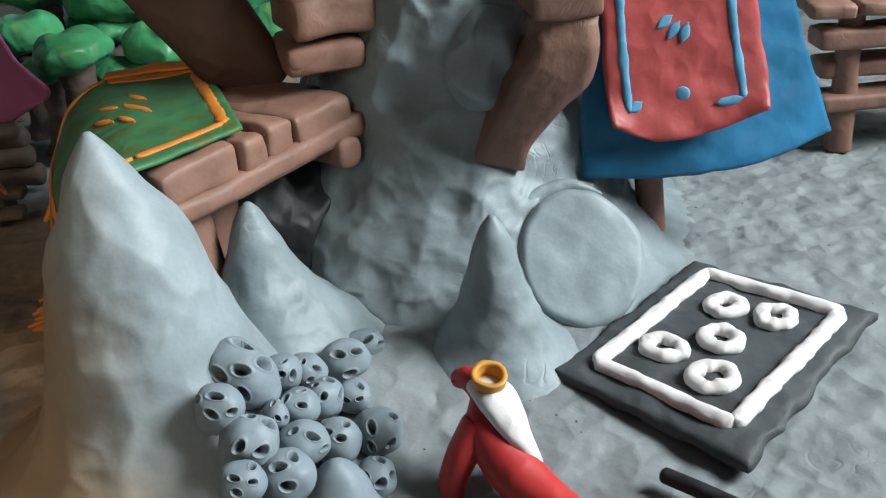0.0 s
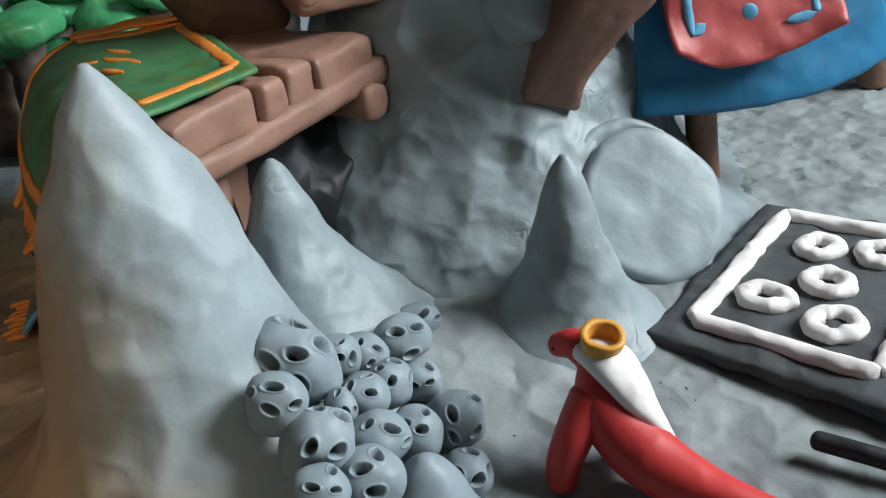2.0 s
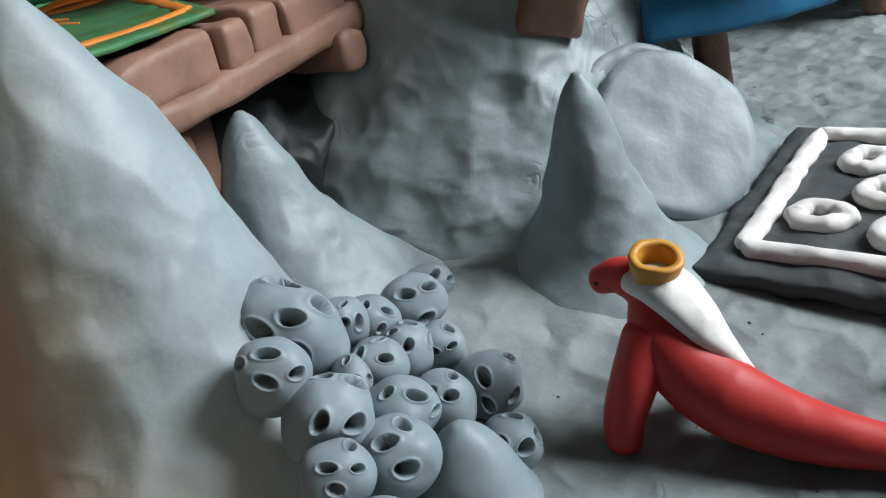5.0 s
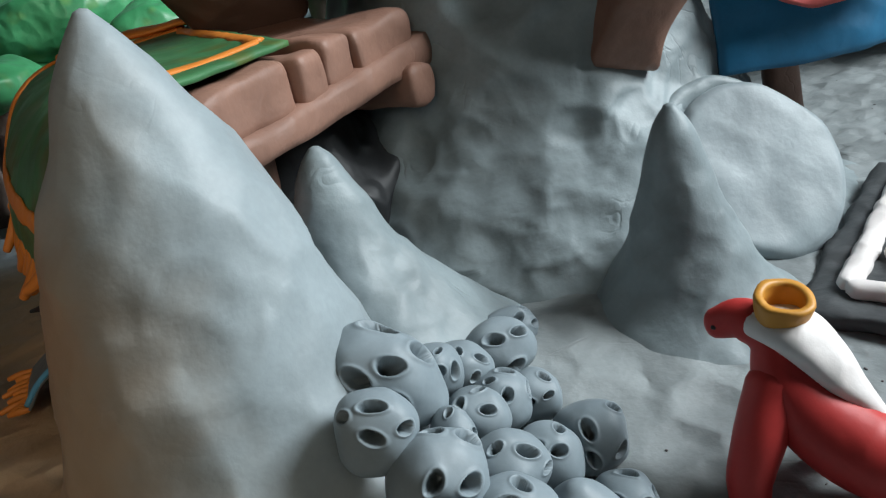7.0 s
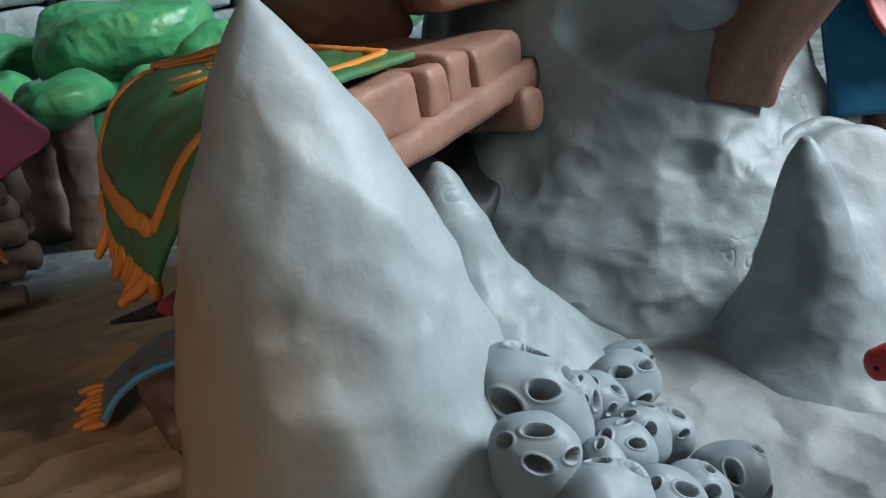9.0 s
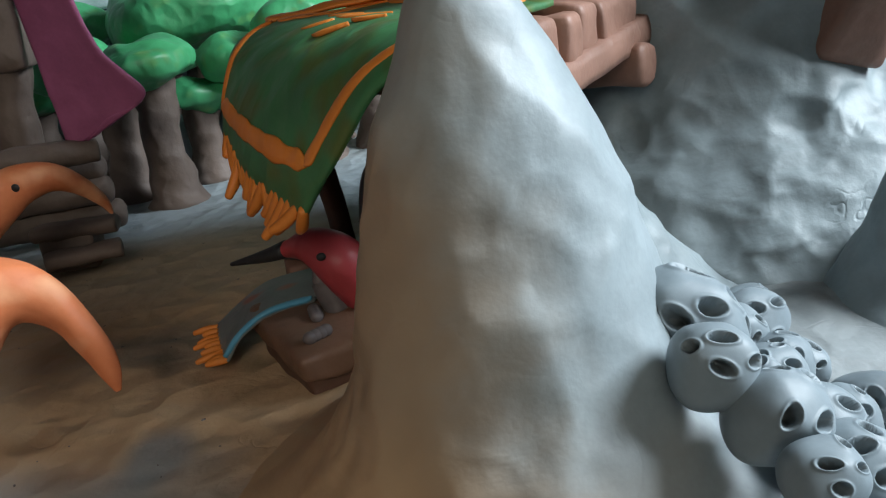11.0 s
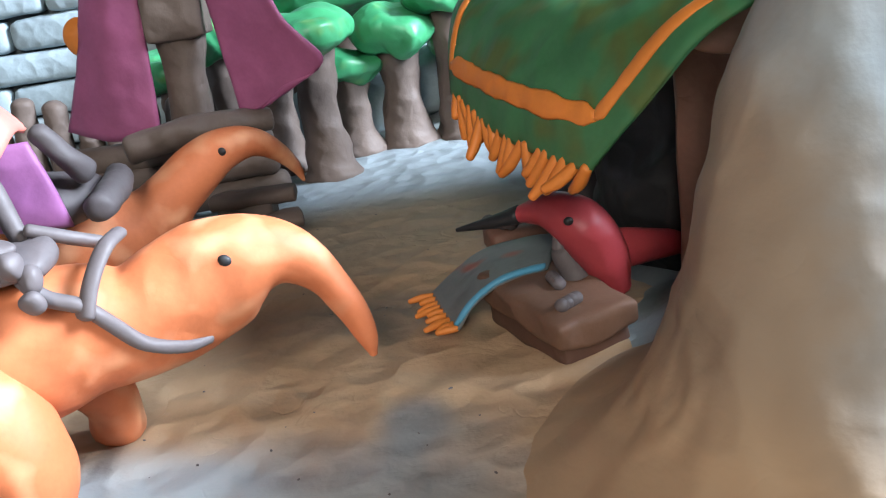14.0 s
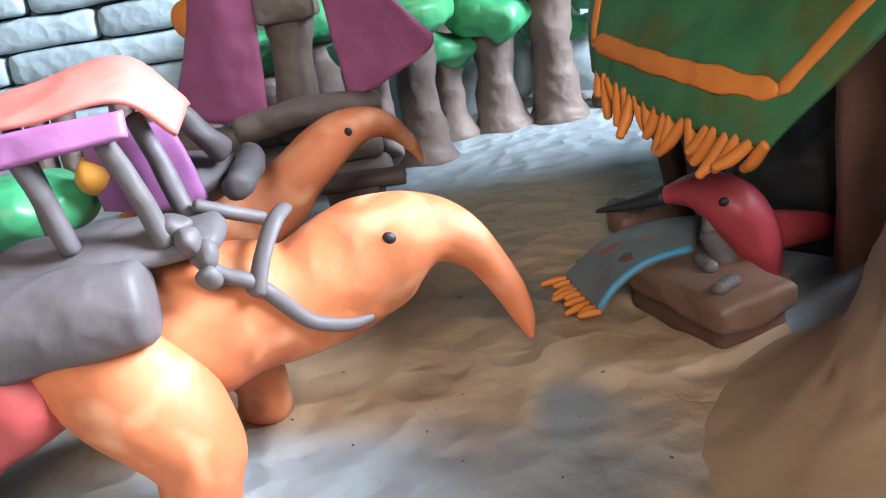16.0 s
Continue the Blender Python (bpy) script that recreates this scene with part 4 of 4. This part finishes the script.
TREES = [(-0.293, 0.768, 0.062, 0.0255, 0.010), (-0.257, 0.775, 0.082, 0.036, 0.012), (-0.208, 0.835, 0.058, 0.027, 0.011), (-0.330, 0.845, 0.086, 0.032, 0.011),
         (-0.300, 0.875, 0.114, 0.072, 0.014), (-0.310, 0.712, 0.094, 0.033, 0.011), (-0.345, 0.745, 0.074, 0.026, 0.011), (-0.385, 0.80, 0.092, 0.034, 0.012), (-0.215, 0.775, 0.104, 0.034, 0.012),
         (-0.165, 0.80, 0.088, 0.036, 0.012), (-0.14, 0.86, 0.066, 0.030, 0.011), (-0.19, 0.90, 0.100, 0.04, 0.012), (-0.44, 0.86, 0.066, 0.034, 0.012), (-0.42, 0.93, 0.11, 0.042, 0.012), (-0.09, 0.84, 0.11, 0.04, 0.012), (-0.458, 0.470, 0.066, 0.028, 0.012)]
for i, (x, y, z, r, sr) in enumerate(TREES):
    mushroom(x, y, z - 0.004, r, i + 1, sr * 1.3)

for i, (x, y, r) in enumerate([(-0.245, 0.865, 0.030), (-0.285, 0.835, 0.026), (-0.325, 0.80, 0.024), (-0.175, 0.87, 0.030), (-0.36, 0.87, 0.030)]):
    single("boulder", blob((x, y, r * 0.7), (r, r * 0.8, r * 1.1), amp=r * 0.3, lump=r, seed=90 + i, n=12), M_brick, "rounded pale grey clay boulder among the trees", "boulder", "pale clay boulders")

# ---- the plum tent house ----
tent = thing("tent_house", (-0.37, 0.64, 0.0), "plum cloth tent on brown clay posts over a log base", "tent")
part("post", lumpy(tube([(-0.377, 0.645, 0.04, 0.0125), (-0.374, 0.645, 0.085, 0.0115), (-0.371, 0.645, 0.115, 0.014), (-0.368, 0.645, 0.20, 0.012)], 20, 14, square=0.5), 0.0015, 0.02, 2), M_taupe, tent)
part("post_block", slab((0.033, 0.030, 0.048), 0.004, pose(-0.3705, 0.643, 0.128), amp=0.0015, seed=41), M_taupe, tent)
right_net = surface([[(-0.360, 0.640, 0.20), (-0.34, 0.628, 0.20), (-0.325, 0.618, 0.20)], [(-0.352, 0.635, 0.135), (-0.332, 0.626, 0.128), (-0.313, 0.618, 0.118)], [(-0.346, 0.632, 0.075), (-0.330, 0.628, 0.070), (-0.292, 0.620, 0.084)], [(-0.345, 0.632, 0.062), (-0.335, 0.628, 0.0605), (-0.318, 0.624, 0.072)]])
part("curtain", cloth(right_net, 0.003, 30, 24, 0.001, 2), M_plum, tent)
left_net = surface([[(-0.408, 0.650, 0.20), (-0.40, 0.636, 0.20), (-0.386, 0.632, 0.20)], [(-0.428, 0.652, 0.12), (-0.408, 0.636, 0.12), (-0.387, 0.632, 0.12)], [(-0.452, 0.655, 0.060), (-0.420, 0.634, 0.054), (-0.391, 0.628, 0.056)]])
part("curtain", cloth(left_net, 0.003, 30, 24, 0.001, 3), M_plum, tent)
part("ridge", lumpy(tube([(-0.42, 0.65, 0.205, 0.01), (-0.36, 0.64, 0.207, 0.01), (-0.31, 0.62, 0.205, 0.01)], 12, 12), 0.001, 0.02, 3), M_taupe, tent)
part("bench_log", lumpy(tube([(-0.404, 0.612, 0.052, 0.010, 0.0080), (-0.37, 0.618, 0.057, 0.011, 0.0080), (-0.331, 0.632, 0.054, 0.009, 0.007)], 20, 14, square=0.4), 0.0015, 0.015, 5), M_taupe, tent)
for i, (x0, x1, y, z) in enumerate([(-0.47, -0.335, 0.655, 0.010), (-0.465, -0.338, 0.652, 0.026), (-0.46, -0.34, 0.655, 0.040)]):
    part("log", lumpy(tube([(x0, y, z, 0.009), ((x0 + x1) / 2, y - 0.004, z, 0.0095), (x1, y, z, 0.009)], 16, 12), 0.0015, 0.015, 8 + i), M_taupe, tent)
part("orange_knob", blob((-0.432, 0.66, 0.112), (0.010, 0.008, 0.012), amp=0.001), M_orange, tent, "orange clay knob")
for i, (xa, ya, xb, yb, z) in enumerate([(-0.362, 0.592, -0.318, 0.592, 0.020), (-0.352, 0.572, -0.316, 0.580, 0.0095)]):
    part("step", lumpy(tube([(xa, ya, z, 0.008, 0.0048), (xb, yb, z, 0.0075, 0.0045)], 12, 12, square=0.6), 0.0012, 0.012, i), M_taupe, tent)
part("step_block", slab((0.03, 0.02, 0.02), 0.003, pose(-0.345, 0.595, 0.008), n=5, amp=0.001), M_taupe, tent)

fence = thing("log_fence", (-0.49, 0.78, 0.0), "row of short upright brown clay logs", "fence")
for i in range(9):
    x = -0.60 + i * 0.022
    h = 0.055 + 0.014 * math.sin(i * 2.3)
    part("log", lumpy(tube([(x, 0.78 + 0.004 * math.sin(i), -0.002, 0.010), (x, 0.78, h * 0.5, 0.0095), (x + 0.003, 0.78, h, 0.0085)], 10, 10), 0.001, 0.012, i), M_taupe, fence)


# ---- animal figurines ----
def long_beak(pieces, path, slot=0, n=50, seg=22):
    pieces.append((tube(path, n, seg), slot))


near = []
long_beak(near, [(-0.417, 0.360, 0.048, 0.019, 0.022), (-0.400, 0.362, 0.047, 0.022, 0.0255), (-0.374, 0.368, 0.045, 0.0215, 0.0250), (-0.354, 0.374, 0.0455, 0.0190, 0.0215), (-0.338, 0.379, 0.0440, 0.0160, 0.0180),
                 (-0.324, 0.3845, 0.0475, 0.0150, 0.0195), (-0.312, 0.388, 0.0525, 0.0145, 0.0190), (-0.302, 0.390, 0.0555, 0.0138, 0.0152), (-0.2935, 0.3912, 0.0555, 0.0112, 0.0116),
                 (-0.2860, 0.3915, 0.0520, 0.0088, 0.0086), (-0.2785, 0.3905, 0.0445, 0.0068, 0.0066), (-0.2725, 0.3885, 0.0345, 0.0052, 0.0050), (-0.2690, 0.3865, 0.0245, 0.0036, 0.0036), (-0.2680, 0.3855, 0.0185, 0.0014, 0.0014)], n=90, seg=28)
near += [(tube([(-0.394, 0.353, 0.050, 0.019), (-0.382, 0.349, 0.0385, 0.0190), (-0.3715, 0.3460, 0.0265, 0.0172), (-0.3665, 0.3445, 0.0150, 0.0142), (-0.3675, 0.3440, 0.006, 0.0122), (-0.3695, 0.3440, -0.001, 0.0118)], 34, 24, up=(0, 1, 0)), 0),
         (tube([(-0.376, 0.384, 0.034, 0.0135), (-0.364, 0.392, 0.022, 0.0105), (-0.3595, 0.396, 0.010, 0.0092), (-0.3600, 0.397, 0.000, 0.0092)], 20, 18, up=(0, 1, 0)), 0),
         (tube([(-0.41, 0.346, 0.045, 0.019), (-0.43, 0.342, 0.032, 0.016), (-0.445, 0.340, 0.012, 0.011), (-0.445, 0.340, 0.000, 0.010)], 18, 16), 2),
         (blob((-0.3050, 0.3768, 0.0600), (0.0024, 0.0016, 0.0024), n=8), 1)]
g, s = shaped(near)
g = lumpy(g, 0.0012, 0.016, 6)
single("clay_bird", g, [M_bird, M_black, M_rose], "orange clay bird figurine with a long curved beak", "figurine", "orange clay birds", slots=s)
far = []
long_beak(far, [(-0.425, 0.482, 0.036, 0.014, 0.016), (-0.405, 0.488, 0.038, 0.018, 0.020), (-0.385, 0.494, 0.038, 0.0175, 0.0195), (-0.368, 0.499, 0.041, 0.014, 0.016), (-0.356, 0.502, 0.050, 0.0115, 0.0125), (-0.343, 0.506, 0.0600, 0.0105, 0.0115), (-0.332, 0.511, 0.0655, 0.0095, 0.0095),
                (-0.320, 0.518, 0.0655, 0.0075, 0.0068), (-0.311, 0.526, 0.0580, 0.0050, 0.0046), (-0.305, 0.534, 0.0470, 0.0030, 0.0028), (-0.3030, 0.537, 0.0395, 0.0010, 0.0010)], n=70, seg=22)
far += [(tube([(-0.39, 0.484, 0.026, 0.011), (-0.382, 0.478, 0.014, 0.008), (-0.38, 0.476, 0.0, 0.0075)], 14, 14), 0), (tube([(-0.41, 0.50, 0.026, 0.011), (-0.404, 0.505, 0.014, 0.008), (-0.402, 0.506, 0.0, 0.0075)], 14, 14), 0),
        (blob((-0.3300, 0.5015, 0.0665), (0.0019, 0.0012, 0.0019), n=8), 1)]
g, s = shaped(far)
g = (g[0] + np.array((-0.001, 0.008, -0.0015)), g[1])
single("clay_bird", g, [M_bird, M_black], "orange clay bird figurine with curved beak beside the log steps", "figurine", "orange clay birds", slots=s)

redb = []
long_beak(redb, [(-0.1785, 0.4225, 0.0095, 0.0050, 0.0050), (-0.1815, 0.4225, 0.0180, 0.0086, 0.0086), (-0.1855, 0.4215, 0.0275, 0.0102, 0.0102), (-0.1915, 0.4215, 0.0370, 0.0102, 0.0100),
                 (-0.200, 0.4280, 0.0410, 0.0076, 0.0072), (-0.208, 0.4350, 0.0395, 0.0048, 0.0040), (-0.214, 0.4395, 0.0375, 0.0034, 0.0026)], n=50)
long_beak(redb, [(-0.188, 0.4250, 0.0235, 0.0060, 0.0065), (-0.176, 0.4300, 0.0215, 0.0076, 0.0078), (-0.158, 0.4370, 0.0180, 0.0058, 0.0058), (-0.140, 0.4430, 0.0150, 0.0036, 0.0036), (-0.118, 0.450, 0.0120, 0.0014, 0.0014)], n=40)
redb += [(tube([(-0.211, 0.4370, 0.0388, 0.0046, 0.0036), (-0.220, 0.4440, 0.0355, 0.0034, 0.0026), (-0.2345, 0.4535, 0.0320, 0.0008, 0.0008)], 20, 14), 1),
         (tube([(-0.199, 0.4220, 0.034, 0.0020, 0.003), (-0.198, 0.4215, 0.026, 0.004, 0.0045), (-0.194, 0.4200, 0.017, 0.005, 0.005)], 14, 12), 2),
         (blob((-0.1960, 0.4122, 0.0415), (0.0018, 0.0012, 0.0016), n=8), 1)]
g, s = shaped(redb)
w = np.clip((g[0][:, 0] + 0.235) / 0.03, 0, 1)
g = (g[0] + np.outer(w, (0.0005, 0.0080, -0.001)), g[1])
single("clay_bird", g, [M_wine, M_black, M_strap], "wine red clay bird figurine with dark bill at the table", "figurine", slots=s)

# ---- the load on the near bird ----
LOAD = (-0.002, 0.0115, -0.0035)
saddle = thing("saddle", (-0.385, 0.350, 0.07), "mouse-grey clay saddle with rolled pack, straps and canopy poles", "saddle")
part("pad", lumpy(tube([(-0.352, 0.358, 0.076, 0.014, 0.005), (-0.375, 0.352, 0.0775, 0.018, 0.006), (-0.405, 0.348, 0.0765, 0.017, 0.006)], 16, 16, up=(0, 0, 1)), 0.002, 0.014, 4), M_strap, saddle)
part("pack", lumpy(tube([(-0.368, 0.331, 0.0680, 0.0118), (-0.385, 0.329, 0.0672, 0.0128), (-0.406, 0.326, 0.0660, 0.0130)], 16, 20, square=0.25), 0.0015, 0.015, 2), M_strap, saddle, "rolled grey pack")
part("knot", lumpy(join(blob((-0.3535, 0.341, 0.0795), (0.0036, 0.0038, 0.0042)), blob((-0.350, 0.342, 0.0745), (0.0034, 0.0034, 0.0040)), blob((-0.350, 0.339, 0.0690), (0.0036, 0.0030, 0.0034)), blob((-0.359, 0.345, 0.083), (0.0062, 0.005, 0.0034))), 0.001, 0.006, 2), M_strap, saddle)
part("strap", tube([(-0.358, 0.347, 0.078, 0.0022), (-0.350, 0.3455, 0.068, 0.0024), (-0.341, 0.3475, 0.0625, 0.0024), (-0.335, 0.3500, 0.0545, 0.0024), (-0.329, 0.3535, 0.0460, 0.0024), (-0.320, 0.3595, 0.0405, 0.0022), (-0.3135, 0.365, 0.0395, 0.0018)], 36, 12), M_strap, saddle)
part("neck_band", tube([(-0.3405, 0.3465, 0.060, 0.0035, 0.0022), (-0.3375, 0.3510, 0.069, 0.0028, 0.002), (-0.3345, 0.3585, 0.0755, 0.0028, 0.002), (-0.333, 0.368, 0.0765, 0.0028, 0.002)], 20, 12), M_strap, saddle)
part("strap", tube([(-0.356, 0.362, 0.083, 0.0020), (-0.347, 0.366, 0.078, 0.0022), (-0.341, 0.372, 0.0735, 0.0022)], 16, 10), M_strap, saddle)
for i, (a, b) in enumerate([((-0.3690, 0.340, 0.112), (-0.3600, 0.342, 0.080)), ((-0.3700, 0.370, 0.109), (-0.3600, 0.364, 0.079)), ((-0.3890, 0.334, 0.113), (-0.3840, 0.338, 0.083)), ((-0.4050, 0.368, 0.113), (-0.3990, 0.362, 0.080))]):
    part("pole", lumpy(tube([(*a, 0.0028), (*lerp(a, b, 0.5, (0.0006, 0, 0)), 0.0030), (*b, 0.0030)], 14, 12), 0.0005, 0.01, i), M_strap, saddle)
canopy = thing("canopy", (-0.385, 0.355, 0.108), "salmon pink clay canopy with a lilac valance on poles", "canopy")
can_net = surface([[(-0.352, 0.350, 0.1065), (-0.353, 0.365, 0.1105), (-0.358, 0.384, 0.108)], [(-0.362, 0.340, 0.1185), (-0.366, 0.363, 0.1260), (-0.372, 0.388, 0.119)], [(-0.385, 0.334, 0.1175), (-0.389, 0.360, 0.1235), (-0.393, 0.386, 0.118)], [(-0.415, 0.332, 0.1150), (-0.416, 0.357, 0.1190), (-0.418, 0.382, 0.115)]])
part("sheet", cloth(can_net, 0.003, 30, 24, 0.0012, 4), M_pink, canopy)
val_net = surface([[(-0.3605, 0.3395, 0.1165), (-0.378, 0.335, 0.1165), (-0.412, 0.331, 0.1150)], [(-0.3600, 0.3370, 0.1100), (-0.378, 0.3325, 0.1090), (-0.412, 0.3285, 0.1060)]])
part("valance", cloth(val_net, 0.004, 12, 24, 0.0010, 6), M_lilac, canopy, "lilac clay strip")

for ob in (saddle, canopy):
    ob.location = [a + b for a, b in zip(ob.location, LOAD)]

# ---- the load on the far bird ----
howdah = thing("pack_saddle", (-0.395, 0.462, 0.055), "lilac clay saddle cloth with grey rolls on the far bird", "saddle")
lil_net = surface([[(-0.424, 0.452, 0.092), (-0.406, 0.447, 0.0915), (-0.389, 0.450, 0.091)], [(-0.424, 0.450, 0.076), (-0.404, 0.445, 0.075), (-0.384, 0.449, 0.074)], [(-0.422, 0.450, 0.060), (-0.402, 0.446, 0.058), (-0.381, 0.450, 0.056)]])
part("cloth", cloth(lil_net, 0.004, 24, 24, 0.0012, 7), M_lilac, howdah, "lilac clay cloth")
part("roll", lumpy(tube([(-0.369, 0.448, 0.062, 0.006), (-0.368, 0.462, 0.064, 0.0062), (-0.369, 0.478, 0.066, 0.006)], 12, 14), 0.001, 0.01, 3), M_strap, howdah)
part("roll", lumpy(tube([(-0.386, 0.455, 0.092, 0.0045), (-0.380, 0.458, 0.082, 0.0050), (-0.376, 0.462, 0.074, 0.0050)], 12, 12), 0.001, 0.01, 4), M_strap, howdah)
part("roll", lumpy(tube([(-0.425, 0.452, 0.074, 0.008), (-0.412, 0.455, 0.074, 0.008)], 10, 14), 0.001, 0.01, 5), M_gold, howdah, "yellow-brown roll")
part("pad", blob((-0.397, 0.470, 0.062), (0.024, 0.02, 0.012), amp=0.002, seed=4), M_strap, howdah)
howdah.location.y += 0.008

# ---- low table with a cloth and beads ----
low = thing("low_table", (-0.2040, 0.4230, 0.0), "low brown clay block table on the ochre ground", "table")
part("tabletop", slab((0.034, 0.060, 0.0110), 0.0028, pose(-0.2035, 0.4235, 0.0108, 2, 0, 24), n=12, amp=0.0016, lump=0.014, seed=71), M_table, low)
part("base", slab((0.029, 0.053, 0.0120), 0.0026, pose(-0.2030, 0.4245, 0.0020, 0, 0, 24), n=10, amp=0.0014, lump=0.014, seed=73), M_brown2, low)
cl_net = surface([[(-0.203, 0.436, 0.0175), (-0.197, 0.452, 0.0185), (-0.191, 0.472, 0.0175)], [(-0.220, 0.430, 0.0172), (-0.219, 0.450, 0.0180), (-0.216, 0.472, 0.0170)], [(-0.232, 0.429, 0.0105), (-0.234, 0.450, 0.0110), (-0.234, 0.472, 0.0105)], [(-0.240, 0.428, 0.0016), (-0.245, 0.447, 0.0016), (-0.249, 0.466, 0.0018)]])
tcloth = thing("table_cloth", (-0.225, 0.435, 0.0), "grey-blue clay cloth with orange fringe hanging off the low table", "cloth")
part("sheet", cloth(cl_net, 0.0022, 24, 24, 0.0008, 8), M_glint, tcloth)
nc = normal_of(cl_net, 0.3, 0.5)
part("hem", ribbon(cl_net, [(0.02, 0.03), (0.4, 0.03), (0.97, 0.03)], 0.0018, 0.0012, 30, 8, 2, 0.001 if nc[2] > 0 else -0.001), M_sky, tcloth, "light blue clay hem")
for i in range(9):
    p = Vector(cl_net(1.0, 0.03 + i * 0.115))
    d = Vector((-0.9 + 0.25 * math.sin(i * 2.1), -0.35 + 0.3 * math.cos(i * 1.7), 0))
    part("tassel", tube([(p.x, p.y, 0.0016, 0.0013), (p.x + d.x * 0.004, p.y + d.y * 0.004, 0.0017, 0.0016), (p.x + d.x * 0.0085, p.y + d.y * 0.0085, 0.0012, 0.0011)], 8, 8), M_orange, tcloth, "orange clay tassel")
for i, (x, y, z, a) in enumerate([(-0.2020, 0.4230, 0.0172, 100), (-0.2005, 0.4035, 0.0170, 40)]):
    u = Vector((math.cos(radians(a)), math.sin(radians(a)), 0))
    twist = join(*[blob((x + u.x * k, y + u.y * k, z + 0.0005), (0.0026, 0.0026, 0.0024), n=8, seed=i) for k in (-0.0036, -0.0012, 0.0012, 0.0036)])
    single("bead_roll", twist, M_strap, "small pale grey twisted clay roll on the low table", "roll", "pale clay rolls")
single("clay_block", slab((0.030, 0.022, 0.012), 0.003, pose(-0.2065, 0.512, 0.005, 0, 0, 10), amp=0.001, seed=72), M_brown, "small brown clay block on the ground", "block")
twist = join(*[blob((-0.2145 + k * 0.7, 0.507 - k * 0.5, 0.0140), (0.0036, 0.0036, 0.0032), n=8) for k in (-0.007, -0.0025, 0.002, 0.0065)])
single("bead_roll", twist, M_strap, "pale grey twisted clay roll lying on a brown block", "roll", "pale clay rolls")
plate = blob((0, 0, 0), (0.024, 0.026, 0.007), n=14, amp=0.001, seed=12, power=1.7)
single("round_slab", moved(plate, pose(-0.160, 0.537, 0.022, 60, 0, -20)), M_strap, "round grey clay slab leaning in the platform's shade", "rock")

# ---- the far brick wall ----
bricks = thing("brick_wall", (-0.4, 0.98, 0.0), "wall of long rounded blue-grey clay bricks", "wall", kind="structure")
part("core", slab((1.35, 0.02, 0.25), 0.004, pose(-0.40, 0.985, 0.12), n=4), M_joint, bricks, "dark joints")
KINDS = [slab((w, 0.024, 0.0275), 0.007, n=6, amp=0.002, lump=0.03, seed=80 + i) for i, w in enumerate((0.155, 0.12, 0.095, 0.185))]
MESHES = []
for i, gk_ in enumerate(KINDS):
    ob = build("brick", gk_, M_brick)
    MESHES.append(ob.data)
    bpy.data.objects.remove(ob)
WID = (0.155, 0.12, 0.095, 0.185)
rnd = random.Random(11)
for r in range(8):
    x = -1.06 + rnd.uniform(0, 0.05)
    while x < 0.26:
        k = rnd.randrange(4)
        ob = new("brick", MESHES[k])
        ob.parent = bricks
        ob.location = (x + WID[k] / 2 + 0.4, -0.012 + rnd.uniform(-0.002, 0.002), 0.014 + r * 0.0295)
        x += WID[k] + 0.003

# ---- crumbs of clay ----
rnd = random.Random(21)
bits = []
for i in range(260):
    x, y = rnd.uniform(-0.42, 0.26), rnd.uniform(0.24, 0.62)
    if (x + 0.139) ** 2 + (y - 0.323) ** 2 < 0.075 ** 2 or x * x + (y - 0.54) ** 2 < 0.15 ** 2 or (x + 0.205) ** 2 + (y - 0.43) ** 2 < 0.05 ** 2 or (x - 0.117) ** 2 + (y - 0.367) ** 2 < 0.085 ** 2:
        continue
    r = rnd.uniform(0.0002, 0.0005)
    bits.append(blob((x, y, ground_height(x, y) + r * 0.3), (r * rnd.uniform(1, 2.2), r, r * 0.7), pose(0, 0, 0, 0, 0, rnd.uniform(0, 180)), n=2))
tagged(build("clay_crumbs", join(*bits), M_strap), "tiny grey clay crumbs scattered on the ground", "crumbs", kind="stuff")
